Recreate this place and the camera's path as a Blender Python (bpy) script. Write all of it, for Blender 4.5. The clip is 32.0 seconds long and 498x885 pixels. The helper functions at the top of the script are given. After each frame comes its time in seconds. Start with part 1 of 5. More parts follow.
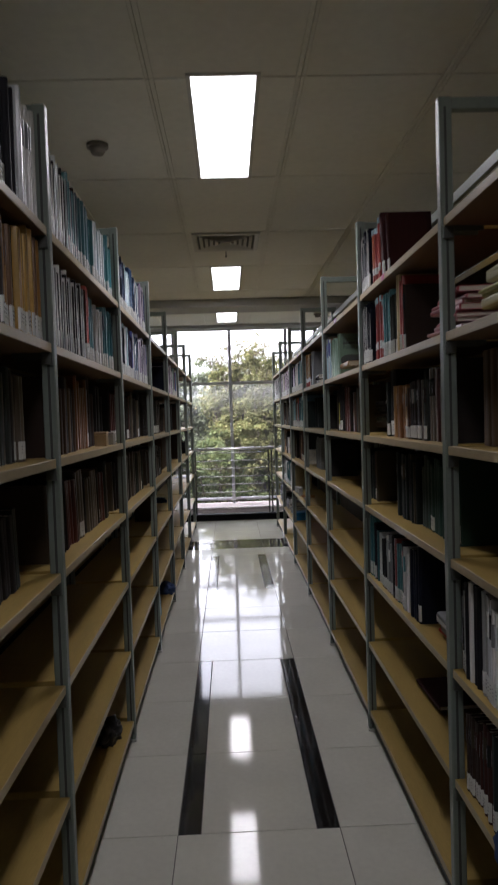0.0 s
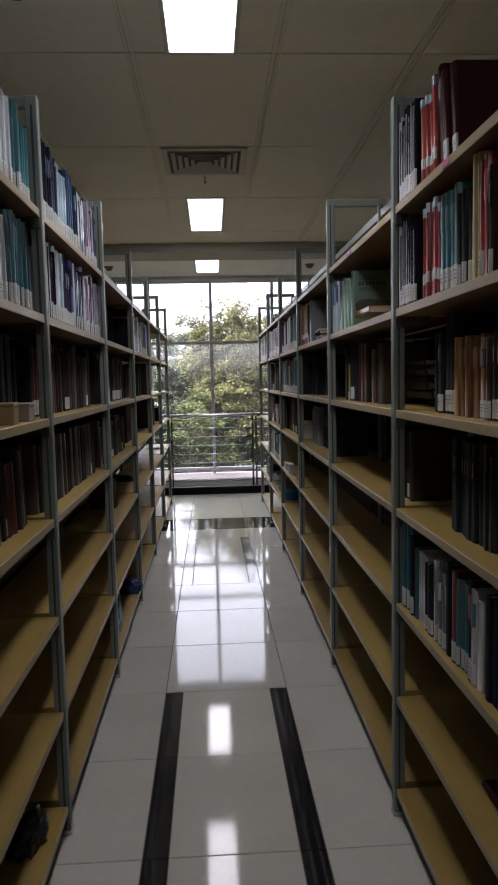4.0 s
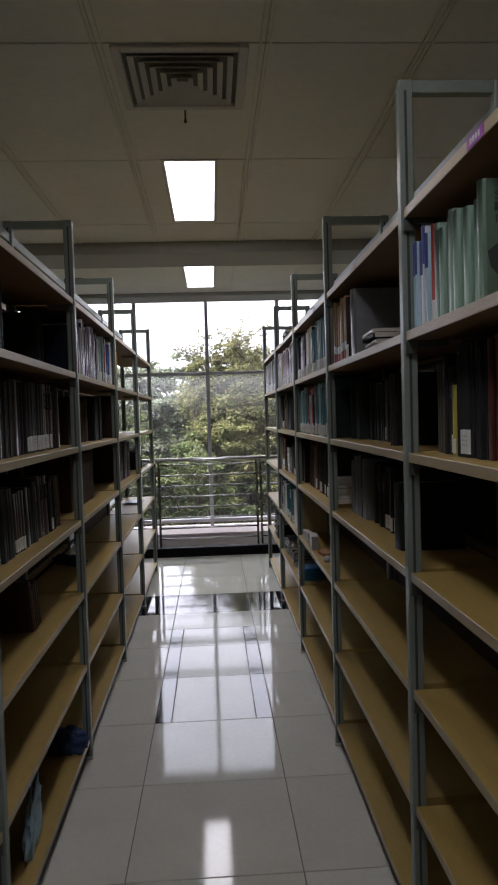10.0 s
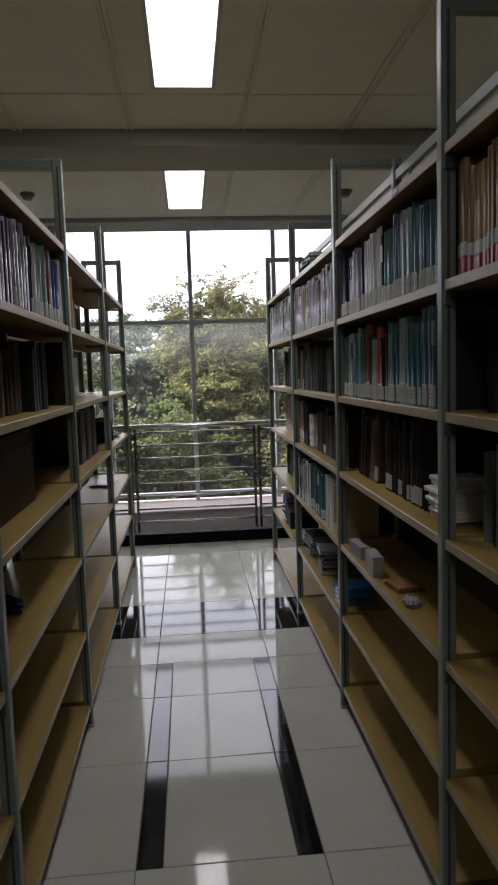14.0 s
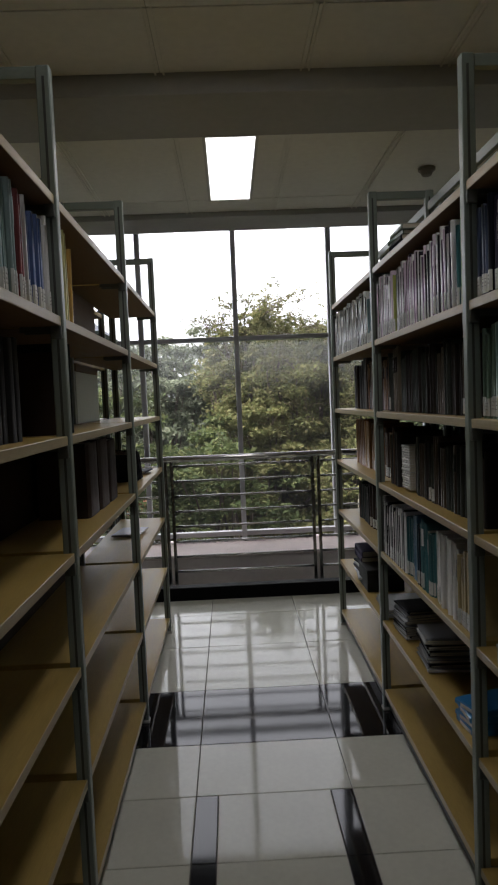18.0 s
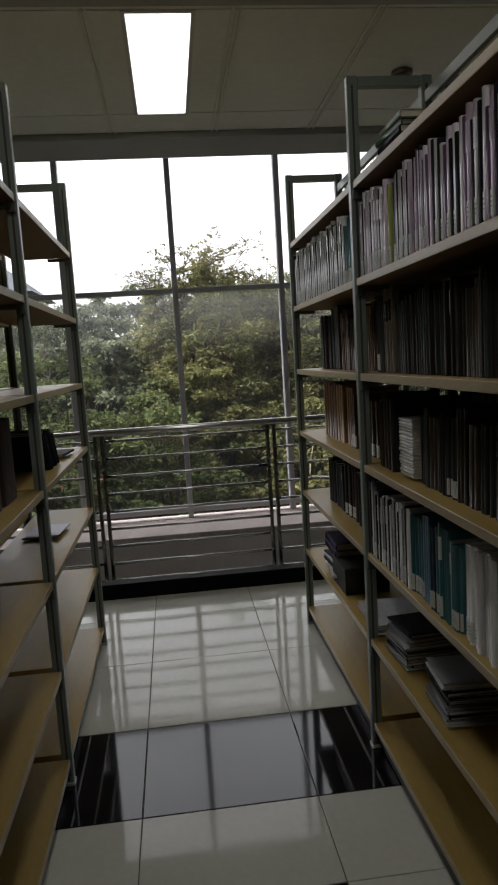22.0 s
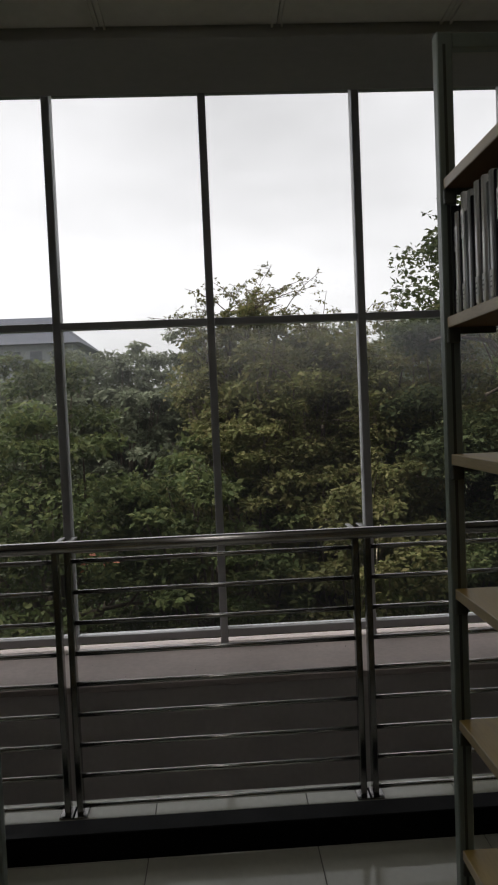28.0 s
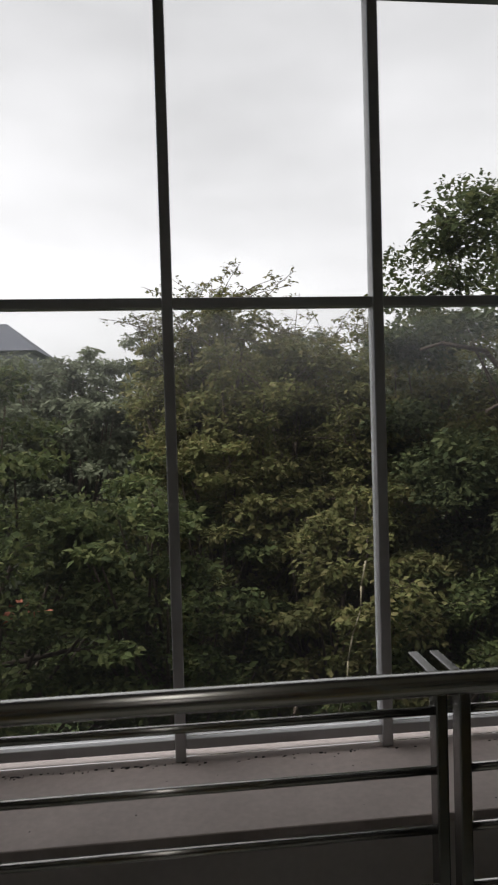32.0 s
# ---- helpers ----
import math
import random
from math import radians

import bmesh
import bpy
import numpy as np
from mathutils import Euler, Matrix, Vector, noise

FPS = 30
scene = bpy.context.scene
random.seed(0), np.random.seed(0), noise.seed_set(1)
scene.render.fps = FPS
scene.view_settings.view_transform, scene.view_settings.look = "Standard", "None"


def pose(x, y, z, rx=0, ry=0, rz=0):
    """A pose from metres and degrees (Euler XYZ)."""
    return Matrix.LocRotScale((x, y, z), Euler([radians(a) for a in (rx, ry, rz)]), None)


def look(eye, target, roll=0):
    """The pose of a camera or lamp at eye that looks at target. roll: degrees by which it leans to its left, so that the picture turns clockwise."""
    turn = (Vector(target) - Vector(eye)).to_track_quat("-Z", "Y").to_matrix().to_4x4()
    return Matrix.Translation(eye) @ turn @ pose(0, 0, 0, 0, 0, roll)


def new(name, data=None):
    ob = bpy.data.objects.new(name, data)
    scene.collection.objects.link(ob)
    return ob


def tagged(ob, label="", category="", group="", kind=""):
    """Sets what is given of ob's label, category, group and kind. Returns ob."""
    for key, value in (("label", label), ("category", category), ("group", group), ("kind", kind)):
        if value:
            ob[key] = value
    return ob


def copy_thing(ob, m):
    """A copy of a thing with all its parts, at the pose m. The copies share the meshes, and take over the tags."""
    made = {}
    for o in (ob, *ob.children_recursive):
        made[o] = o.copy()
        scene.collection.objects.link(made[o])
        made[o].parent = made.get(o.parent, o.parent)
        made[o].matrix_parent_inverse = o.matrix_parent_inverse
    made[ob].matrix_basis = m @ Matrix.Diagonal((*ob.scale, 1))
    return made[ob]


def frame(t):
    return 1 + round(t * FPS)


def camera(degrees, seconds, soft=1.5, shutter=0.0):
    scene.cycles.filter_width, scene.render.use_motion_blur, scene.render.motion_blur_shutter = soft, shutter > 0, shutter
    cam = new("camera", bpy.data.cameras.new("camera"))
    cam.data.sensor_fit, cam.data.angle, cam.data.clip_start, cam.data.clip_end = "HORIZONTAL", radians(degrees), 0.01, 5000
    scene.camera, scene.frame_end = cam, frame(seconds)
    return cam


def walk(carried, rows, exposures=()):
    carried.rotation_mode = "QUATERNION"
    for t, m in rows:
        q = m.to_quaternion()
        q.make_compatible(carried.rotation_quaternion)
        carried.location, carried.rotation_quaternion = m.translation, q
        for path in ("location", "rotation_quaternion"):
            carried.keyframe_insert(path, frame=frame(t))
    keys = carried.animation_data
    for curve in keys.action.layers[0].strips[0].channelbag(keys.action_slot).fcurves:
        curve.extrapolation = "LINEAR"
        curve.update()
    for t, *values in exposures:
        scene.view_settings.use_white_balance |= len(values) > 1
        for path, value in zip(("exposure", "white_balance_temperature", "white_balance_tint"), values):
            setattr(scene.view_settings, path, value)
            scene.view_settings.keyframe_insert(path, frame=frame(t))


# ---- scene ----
cam = camera(40.0, 32.0, soft=2.0, shutter=0.35)
PATH = [
    (0, (-0.065, -0.14, 1.527), (-0.007, 1.858, 1.455), -1.8),
    (0.5, (-0.048, 0.025, 1.52), (-0.019, 2.016, 1.342), -0.3),
    (1, (-0.053, 0.148, 1.536), (0.018, 2.139, 1.369), -0.2),
    (1.5, (-0.077, 0.291, 1.581), (0.063, 2.278, 1.403), -1.0),
    (2, (-0.081, 0.404, 1.529), (0.072, 2.395, 1.42), -1.7),
    (2.5, (-0.083, 0.493, 1.523), (0.01, 2.481, 1.331), -2.8),
    (4.5, (-0.031, 0.993, 1.54), (0.074, 2.983, 1.371), -0.8),
    (5, (-0.088, 1.147, 1.545), (-0.003, 3.142, 1.425), -0.9),
    (5.5, (-0.086, 1.253, 1.557), (0.044, 3.242, 1.396), -1.3),
    (6, (-0.089, 1.309, 1.53), (-0.033, 3.302, 1.382), -2.9),
    (6.5, (-0.08, 1.423, 1.539), (-0.077, 3.42, 1.433), -2.0),
    (7, (-0.04, 1.571, 1.549), (-0.068, 3.568, 1.442), -0.1),
    (7.5, (-0.033, 1.683, 1.542), (-0.132, 3.673, 1.368), 1.0),
    (8, (-0.042, 1.791, 1.54), (-0.095, 3.78, 1.336), 1.7),
    (8.5, (-0.076, 1.984, 1.544), (-0.061, 3.982, 1.446), -0.5),
    (9, (-0.06, 2.148, 1.53), (0.106, 4.134, 1.358), -1.9),
    (9.5, (0.002, 2.348, 1.54), (0.123, 4.342, 1.44), -3.1),
    (10, (0.039, 2.491, 1.54), (0.144, 4.487, 1.463), -1.7),
    (10.5, (0.018, 2.678, 1.52), (0.144, 4.67, 1.405), -1.1),
    (11, (-0.044, 2.853, 1.546), (0.075, 4.848, 1.472), -3.2),
    (11.5, (-0.056, 2.989, 1.529), (0.117, 4.976, 1.384), -2.7),
    (12, (-0.022, 3.167, 1.528), (0.121, 5.162, 1.494), -5.0),
    (12.5, (0.012, 3.368, 1.544), (0.173, 5.357, 1.414), -3.5),
    (13, (0.02, 3.513, 1.515), (0.224, 5.494, 1.339), -2.2),
    (13.5, (-0.037, 3.715, 1.536), (0.134, 5.705, 1.431), -1.2),
    (14, (-0.075, 3.894, 1.545), (0.095, 5.876, 1.339), -1.8),
    (14.5, (-0.067, 4.068, 1.529), (0.038, 6.062, 1.413), -2.4),
    (16.5, (-0.162, 4.722, 1.529), (0.02, 6.708, 1.381), -1.3),
    (17, (-0.144, 4.774, 1.519), (0.007, 6.764, 1.384), -2.3),
    (17.5, (-0.137, 4.846, 1.475), (0.012, 6.834, 1.309), -1.9),
    (18, (-0.107, 4.919, 1.506), (-0.056, 6.914, 1.382), -2.4),
    (18.5, (-0.098, 5.032, 1.509), (-0.051, 7.029, 1.411), -2.2),
    (19, (-0.062, 5.085, 1.532), (-0.028, 7.082, 1.433), -2.7),
    (19.5, (-0.058, 5.138, 1.505), (-0.056, 7.136, 1.419), -1.4),
    (20, (-0.035, 5.187, 1.511), (0.018, 7.18, 1.354), -1.5),
    (20.5, (-0.077, 5.326, 1.491), (0.046, 7.311, 1.288), -1.5),
    (21, (-0.116, 5.491, 1.512), (0.045, 7.479, 1.365), -2.4),
    (21.5, (-0.118, 5.6, 1.512), (0.1, 7.579, 1.327), -0.1),
    (22, (-0.092, 5.697, 1.509), (0.116, 7.67, 1.261), -3.5),
    (22.5, (-0.044, 5.823, 1.514), (0.056, 7.812, 1.332), -0.1),
    (23, (-0.014, 5.967, 1.52), (0.104, 7.959, 1.382), -2.4),
    (23.5, (-0.043, 6.116, 1.528), (0.152, 8.101, 1.388), -0.0),
    (24, (-0.084, 6.27, 1.533), (0.055, 8.263, 1.439), -0.6),
    (24.5, (-0.089, 6.43, 1.522), (0.189, 8.405, 1.377), -0.5),
    (25, (-0.087, 6.558, 1.509), (0.146, 8.538, 1.346), -3.0),
    (25.5, (-0.068, 6.774, 1.539), (0.04, 8.768, 1.427), -2.0),
    (27.5, (-0.048, 7.497, 1.526), (0.033, 9.49, 1.379), -2.6),
    (28, (0.009, 7.699, 1.547), (0.098, 9.695, 1.461), -2.4),
    (28.5, (0.003, 7.839, 1.538), (0.207, 9.820, 1.346), -1.9),
    (29, (-0.013, 8.048, 1.542), (0.193, 10.035, 1.433), -0.9),
    (29.5, (-0.022, 8.223, 1.553), (0.273, 10.192, 1.365), -2.0),
    (30, (-0.009, 8.386, 1.547), (0.192, 10.369, 1.388), -3.0),
    (30.5, (0.066, 8.642, 1.537), (0.161, 10.638, 1.457), -1.3),
    (31, (0.091, 8.776, 1.55), (0.252, 10.768, 1.455), -1.0),
    (31.5, (0.067, 8.949, 1.526), (0.195, 10.944, 1.487), -1.0),
    (32, (0.025, 9.045, 1.585), (0.231, 11.034, 1.532), -1.6),
]
walk(cam, [(t, look(eye, target, roll)) for t, eye, target, roll in PATH], exposures=[(0, 3.3, 6000, 22), (1, 3.22, 6000, 22), (6, 3.25, 5900, 24), (8, 3.25, 5900, 23), (10, 2.98, 5950, 22), (13, 2.76, 6050, 21), (19, 2.1, 6300, 16), (22, 1.85, 6400, 15), (25, 1.53, 6550, 14), (28, 0.8, 6550, 14), (29, 0.78, 6500, 13), (29.5, 0.95, 6500, 13), (30, 1.0, 6500, 14), (31, 0.78, 6550, 14), (32, 0.8, 6550, 14)])

# ---- world, sun, exposure ----
world = bpy.data.worlds.new("overcast_sky")
scene.world = world
world.use_nodes = True
wn, wl = world.node_tree.nodes, world.node_tree.links
wn.clear()
sky = wn.new("ShaderNodeTexSky")
sky.sky_type = "NISHITA"
sky.sun_disc = False
sky.sun_elevation, sky.sun_rotation = radians(65), radians(-104)
sky.air_density, sky.dust_density, sky.ozone_density = 1.0, 2.5, 1.0
pale = wn.new("ShaderNodeHueSaturation")
pale.inputs["Saturation"].default_value = 0.04
coord = wn.new("ShaderNodeTexCoord")
stretch = wn.new("ShaderNodeMapping")
stretch.inputs["Scale"].default_value = (1.2, 1.2, 3.0)
cloud = wn.new("ShaderNodeTexNoise")
cloud.inputs["Scale"].default_value, cloud.inputs["Detail"].default_value = 2.4, 5.0
cloud_ramp = wn.new("ShaderNodeMapRange")
cloud_ramp.inputs["From Min"].default_value, cloud_ramp.inputs["From Max"].default_value = 0.3, 0.7
cloud_ramp.inputs["To Min"].default_value, cloud_ramp.inputs["To Max"].default_value = 0.86, 1.12
mul = wn.new("ShaderNodeMixRGB")
mul.blend_type, mul.inputs[0].default_value = "MULTIPLY", 1.0
back = wn.new("ShaderNodeBackground")
back.inputs["Strength"].default_value = 0.15
wout = wn.new("ShaderNodeOutputWorld")
wl.new(sky.outputs[0], pale.inputs["Color"])
wl.new(coord.outputs["Generated"], stretch.inputs[0])
wl.new(stretch.outputs[0], cloud.inputs["Vector"])
wl.new(cloud.outputs[0], cloud_ramp.inputs[0])
wl.new(pale.outputs[0], mul.inputs[1])
wl.new(cloud_ramp.outputs[0], mul.inputs[2])
wl.new(mul.outputs[0], back.inputs[0])
wl.new(back.outputs[0], wout.inputs[0])

sun = new("sun", bpy.data.lights.new("sun", "SUN"))
sun.data.energy, sun.data.angle, sun.data.color = 1.5, radians(60), (1.0, 0.985, 0.97)
sun.matrix_world = look((-17.8, 9.5, 40), (0, 14, 0))


# ---- materials ----
def mat(name, color, rough=0.5, metal=0.0, spec=0.5, vary=0.0, grain=0.0, scale=8.0, bump=0.0, bump_scale=60.0, coat=0.0, stretch_by=(1, 1, 1), dark=None, per_object=0.0):
    """A principled material with colour variation at two scales, fine relief and, if asked, a shift from object to object."""
    m = bpy.data.materials.new(name)
    m.use_nodes = True
    n, l = m.node_tree.nodes, m.node_tree.links
    p = n["Principled BSDF"]
    p.inputs["Base Color"].default_value = (*color, 1)
    p.inputs["Roughness"].default_value = rough
    p.inputs["Metallic"].default_value = metal
    p.inputs["Specular IOR Level"].default_value = spec
    p.inputs["Coat Weight"].default_value = coat
    p.inputs["Coat Roughness"].default_value = 0.12
    co = n.new("ShaderNodeTexCoord")
    mp = n.new("ShaderNodeMapping")
    mp.inputs["Scale"].default_value = stretch_by
    l.new(co.outputs["Object"], mp.inputs[0])
    last = None
    if vary or grain:
        a = n.new("ShaderNodeTexNoise")
        a.inputs["Scale"].default_value, a.inputs["Detail"].default_value = scale, 4
        b = n.new("ShaderNodeTexNoise")
        b.inputs["Scale"].default_value, b.inputs["Detail"].default_value = scale * 14, 3
        l.new(mp.outputs[0], a.inputs["Vector"])
        l.new(mp.outputs[0], b.inputs["Vector"])
        ra = n.new("ShaderNodeMapRange")
        ra.inputs["From Min"].default_value, ra.inputs["From Max"].default_value = 0.3, 0.7
        ra.inputs["To Min"].default_value, ra.inputs["To Max"].default_value = 1 - vary, 1 + vary
        rb = n.new("ShaderNodeMapRange")
        rb.inputs["From Min"].default_value, rb.inputs["From Max"].default_value = 0.3, 0.7
        rb.inputs["To Min"].default_value, rb.inputs["To Max"].default_value = 1 - grain, 1 + grain
        l.new(a.outputs[0], ra.inputs[0])
        l.new(b.outputs[0], rb.inputs[0])
        mu = n.new("ShaderNodeMath")
        mu.operation = "MULTIPLY"
        l.new(ra.outputs[0], mu.inputs[0])
        l.new(rb.outputs[0], mu.inputs[1])
        last = mu.outputs[0]
        rr = n.new("ShaderNodeMapRange")
        rr.inputs["To Min"].default_value, rr.inputs["To Max"].default_value = max(0.02, rough * 0.75), min(1, rough * 1.3)
        l.new(a.outputs[0], rr.inputs[0])
        l.new(rr.outputs[0], p.inputs["Roughness"])
    if per_object:
        oi = n.new("ShaderNodeObjectInfo")
        ro = n.new("ShaderNodeMapRange")
        ro.inputs["To Min"].default_value, ro.inputs["To Max"].default_value = 1 - per_object, 1 + per_object
        l.new(oi.outputs["Random"], ro.inputs[0])
        if last:
            m2 = n.new("ShaderNodeMath")
            m2.operation = "MULTIPLY"
            l.new(last, m2.inputs[0])
            l.new(ro.outputs[0], m2.inputs[1])
            last = m2.outputs[0]
        else:
            last = ro.outputs[0]
    if last:
        mx = n.new("ShaderNodeMixRGB")
        mx.blend_type, mx.inputs[0].default_value = "MULTIPLY", 1.0
        mx.inputs[1].default_value = (*color, 1)
        l.new(last, mx.inputs[2])
        l.new(mx.outputs[0], p.inputs["Base Color"])
    if bump:
        c = n.new("ShaderNodeTexNoise")
        c.inputs["Scale"].default_value, c.inputs["Detail"].default_value = bump_scale, 3
        l.new(mp.outputs[0], c.inputs["Vector"])
        bu = n.new("ShaderNodeBump")
        bu.inputs["Strength"].default_value, bu.inputs["Distance"].default_value = bump, 0.01
        l.new(c.outputs[0], bu.inputs["Height"])
        l.new(bu.outputs[0], p.inputs["Normal"])
    return m


def glow(name, color, strength):
    m = bpy.data.materials.new(name)
    m.use_nodes = True
    p = m.node_tree.nodes["Principled BSDF"]
    p.inputs["Base Color"].default_value = (0.9, 0.9, 0.9, 1)
    p.inputs["Emission Color"].default_value = (*color, 1)
    p.inputs["Emission Strength"].default_value = strength
    return m


M_TILE = mat("cream_porcelain", (0.65, 0.65, 0.565), 0.06, spec=0.34, vary=0.04, grain=0.03, scale=3, bump=0.004, bump_scale=2.2, per_object=0.035)
M_GROUT = mat("grout", (0.16, 0.155, 0.14), 0.8, vary=0.2, grain=0.1, scale=6)
M_GRANITE = mat("black_granite", (0.012, 0.012, 0.014), 0.06, spec=0.55, vary=0.15, grain=0.45, scale=20, per_object=0.1)
M_KERB = mat("black_stone_kerb", (0.006, 0.006, 0.007), 0.55, spec=0.08, vary=0.2, grain=0.2, scale=9)
M_CEIL = mat("ceiling_board", (0.78, 0.77, 0.69), 0.9, spec=0.2, vary=0.035, grain=0.03, scale=1.6, bump=0.05, bump_scale=140)
M_CEIL_GAP = mat("ceiling_joint", (0.22, 0.215, 0.19), 0.9, vary=0.1, grain=0.1)
M_BEAM = mat("beam_paint", (0.42, 0.42, 0.40), 0.8, spec=0.25, vary=0.05, grain=0.03, scale=1.5)
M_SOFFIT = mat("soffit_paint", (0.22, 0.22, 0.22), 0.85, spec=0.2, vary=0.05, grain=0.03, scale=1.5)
M_STEEL = mat("grey_green_enamel", (0.215, 0.255, 0.228), 0.38, spec=0.5, vary=0.06, grain=0.04, scale=7, per_object=0.06)
M_STEEL_DARK = mat("dark_slot_steel", (0.06, 0.065, 0.06), 0.5, spec=0.5, vary=0.1, grain=0.1)
M_BRACKET = mat("bracket_steel", (0.10, 0.11, 0.10), 0.45, metal=0.3, vary=0.1, grain=0.1)
M_WOOD = mat("pale_shelf_laminate", (0.40, 0.278, 0.078), 0.38, spec=0.45, vary=0.10, grain=0.07, scale=2.2, stretch_by=(9, 0.7, 9), bump=0.03, bump_scale=18, per_object=0.08)
M_UNDER = mat("shelf_underside_brown", (0.17, 0.098, 0.046), 0.6, spec=0.3, vary=0.12, grain=0.08, scale=2.2, stretch_by=(9, 0.7, 9), per_object=0.08)
M_EDGE = mat("shelf_edge_band", (0.44, 0.35, 0.20), 0.4, spec=0.45, vary=0.08, grain=0.08, scale=3, stretch_by=(9, 0.8, 9), per_object=0.08)
M_ALU = mat("window_frame_grey", (0.52, 0.52, 0.53), 0.45, metal=0.1, spec=0.5, vary=0.05, grain=0.03, scale=3)
M_CHROME = mat("brushed_stainless", (0.58, 0.57, 0.55), 0.22, metal=1.0, vary=0.05, grain=0.06, scale=5, stretch_by=(1, 14, 14))
M_POST = mat("stainless_post", (0.24, 0.235, 0.23), 0.22, metal=1.0, vary=0.05, grain=0.06, scale=5)
M_LEDGE = mat("pinkish_concrete", (0.55, 0.48, 0.45), 0.7, spec=0.3, vary=0.10, grain=0.06, scale=2.3, bump=0.06, bump_scale=40)
M_LEDGE_FACE = mat("grey_beam_face", (0.66, 0.61, 0.585), 0.8, spec=0.25, vary=0.06, grain=0.04, scale=2)
M_VENT = mat("vent_enamel", (0.60, 0.59, 0.54), 0.5, vary=0.05, grain=0.04, scale=5)
M_FOOT = mat("pale_plastic", (0.55, 0.54, 0.50), 0.5, vary=0.08, grain=0.06)
M_VENT_IN = mat("vent_throat", (0.15, 0.15, 0.14), 0.9, vary=0.1, grain=0.1)
M_LAMP = glow("lamp_diffuser", (0.98, 1.0, 0.98), 0.42)
# detector colour darkened so that it reads as a silhouette
M_PLASTIC = mat("silhouette_plastic", (0.22, 0.20, 0.17), 0.5, vary=0.05, grain=0.03)
M_DARK_WALL = mat("dark_added_wall", (0.20, 0.195, 0.18), 0.85, vary=0.05, grain=0.03, scale=1.2)
M_LOWER = mat("pale_bounce_paint", (0.60, 0.59, 0.56), 0.8, vary=0.05, grain=0.03, scale=1.2)
M_GROUND = mat("grass_and_soil", (0.055, 0.075, 0.03), 0.95, spec=0.1, vary=0.35, grain=0.3, scale=0.4)
M_BARK = mat("bark", (0.085, 0.065, 0.048), 0.9, spec=0.2, vary=0.3, grain=0.3, scale=3, bump=0.5, bump_scale=20, stretch_by=(4, 4, 1))
M_PAPER = mat("book_pages", (0.66, 0.62, 0.52), 0.85, spec=0.2, vary=0.06, grain=0.12, scale=20, stretch_by=(1, 12, 1))
M_INK = mat("spine_print", (0.22, 0.22, 0.23), 0.5, vary=0.1, grain=0.1)
M_LABEL = mat("spine_label_paper", (0.74, 0.76, 0.74), 0.5, spec=0.4, vary=0.04, grain=0.05)


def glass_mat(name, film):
    """Clear glass with a thin uneven pale veil mixed in to imitate haze; film: its weight at the pane's upper edge,
    thinning out downwards.
    """
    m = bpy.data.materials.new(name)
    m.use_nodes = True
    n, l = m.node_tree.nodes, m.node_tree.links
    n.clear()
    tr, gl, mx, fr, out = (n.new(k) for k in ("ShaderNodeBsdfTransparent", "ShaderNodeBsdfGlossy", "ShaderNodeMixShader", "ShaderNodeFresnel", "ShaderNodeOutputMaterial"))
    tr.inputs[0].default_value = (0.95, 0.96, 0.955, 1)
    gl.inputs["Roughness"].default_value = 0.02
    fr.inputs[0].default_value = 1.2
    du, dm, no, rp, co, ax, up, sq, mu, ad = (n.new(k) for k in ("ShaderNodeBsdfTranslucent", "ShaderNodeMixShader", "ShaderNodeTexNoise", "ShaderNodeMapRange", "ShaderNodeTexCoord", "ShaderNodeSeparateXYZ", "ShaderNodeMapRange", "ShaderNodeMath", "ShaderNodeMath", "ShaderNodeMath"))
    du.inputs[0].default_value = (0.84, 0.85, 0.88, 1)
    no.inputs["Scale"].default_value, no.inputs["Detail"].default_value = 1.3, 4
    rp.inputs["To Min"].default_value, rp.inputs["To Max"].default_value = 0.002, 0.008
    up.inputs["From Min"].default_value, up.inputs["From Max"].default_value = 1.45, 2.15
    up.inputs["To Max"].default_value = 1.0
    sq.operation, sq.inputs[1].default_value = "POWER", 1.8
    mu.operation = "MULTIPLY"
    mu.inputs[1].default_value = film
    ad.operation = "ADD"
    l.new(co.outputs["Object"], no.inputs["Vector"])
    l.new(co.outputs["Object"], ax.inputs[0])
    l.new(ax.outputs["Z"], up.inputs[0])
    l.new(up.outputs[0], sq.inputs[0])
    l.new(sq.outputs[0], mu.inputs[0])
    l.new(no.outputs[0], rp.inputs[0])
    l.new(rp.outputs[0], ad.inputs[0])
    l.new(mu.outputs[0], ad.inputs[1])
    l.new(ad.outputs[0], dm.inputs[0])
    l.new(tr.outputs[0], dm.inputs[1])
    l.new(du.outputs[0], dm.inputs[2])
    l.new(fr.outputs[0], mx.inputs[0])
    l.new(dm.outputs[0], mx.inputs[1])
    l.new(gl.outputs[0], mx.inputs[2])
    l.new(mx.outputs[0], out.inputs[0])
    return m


M_GLASS = glass_mat("window_glass", 0.0)
M_GLASS_VEILED = glass_mat("veiled_window_glass", 0.085)


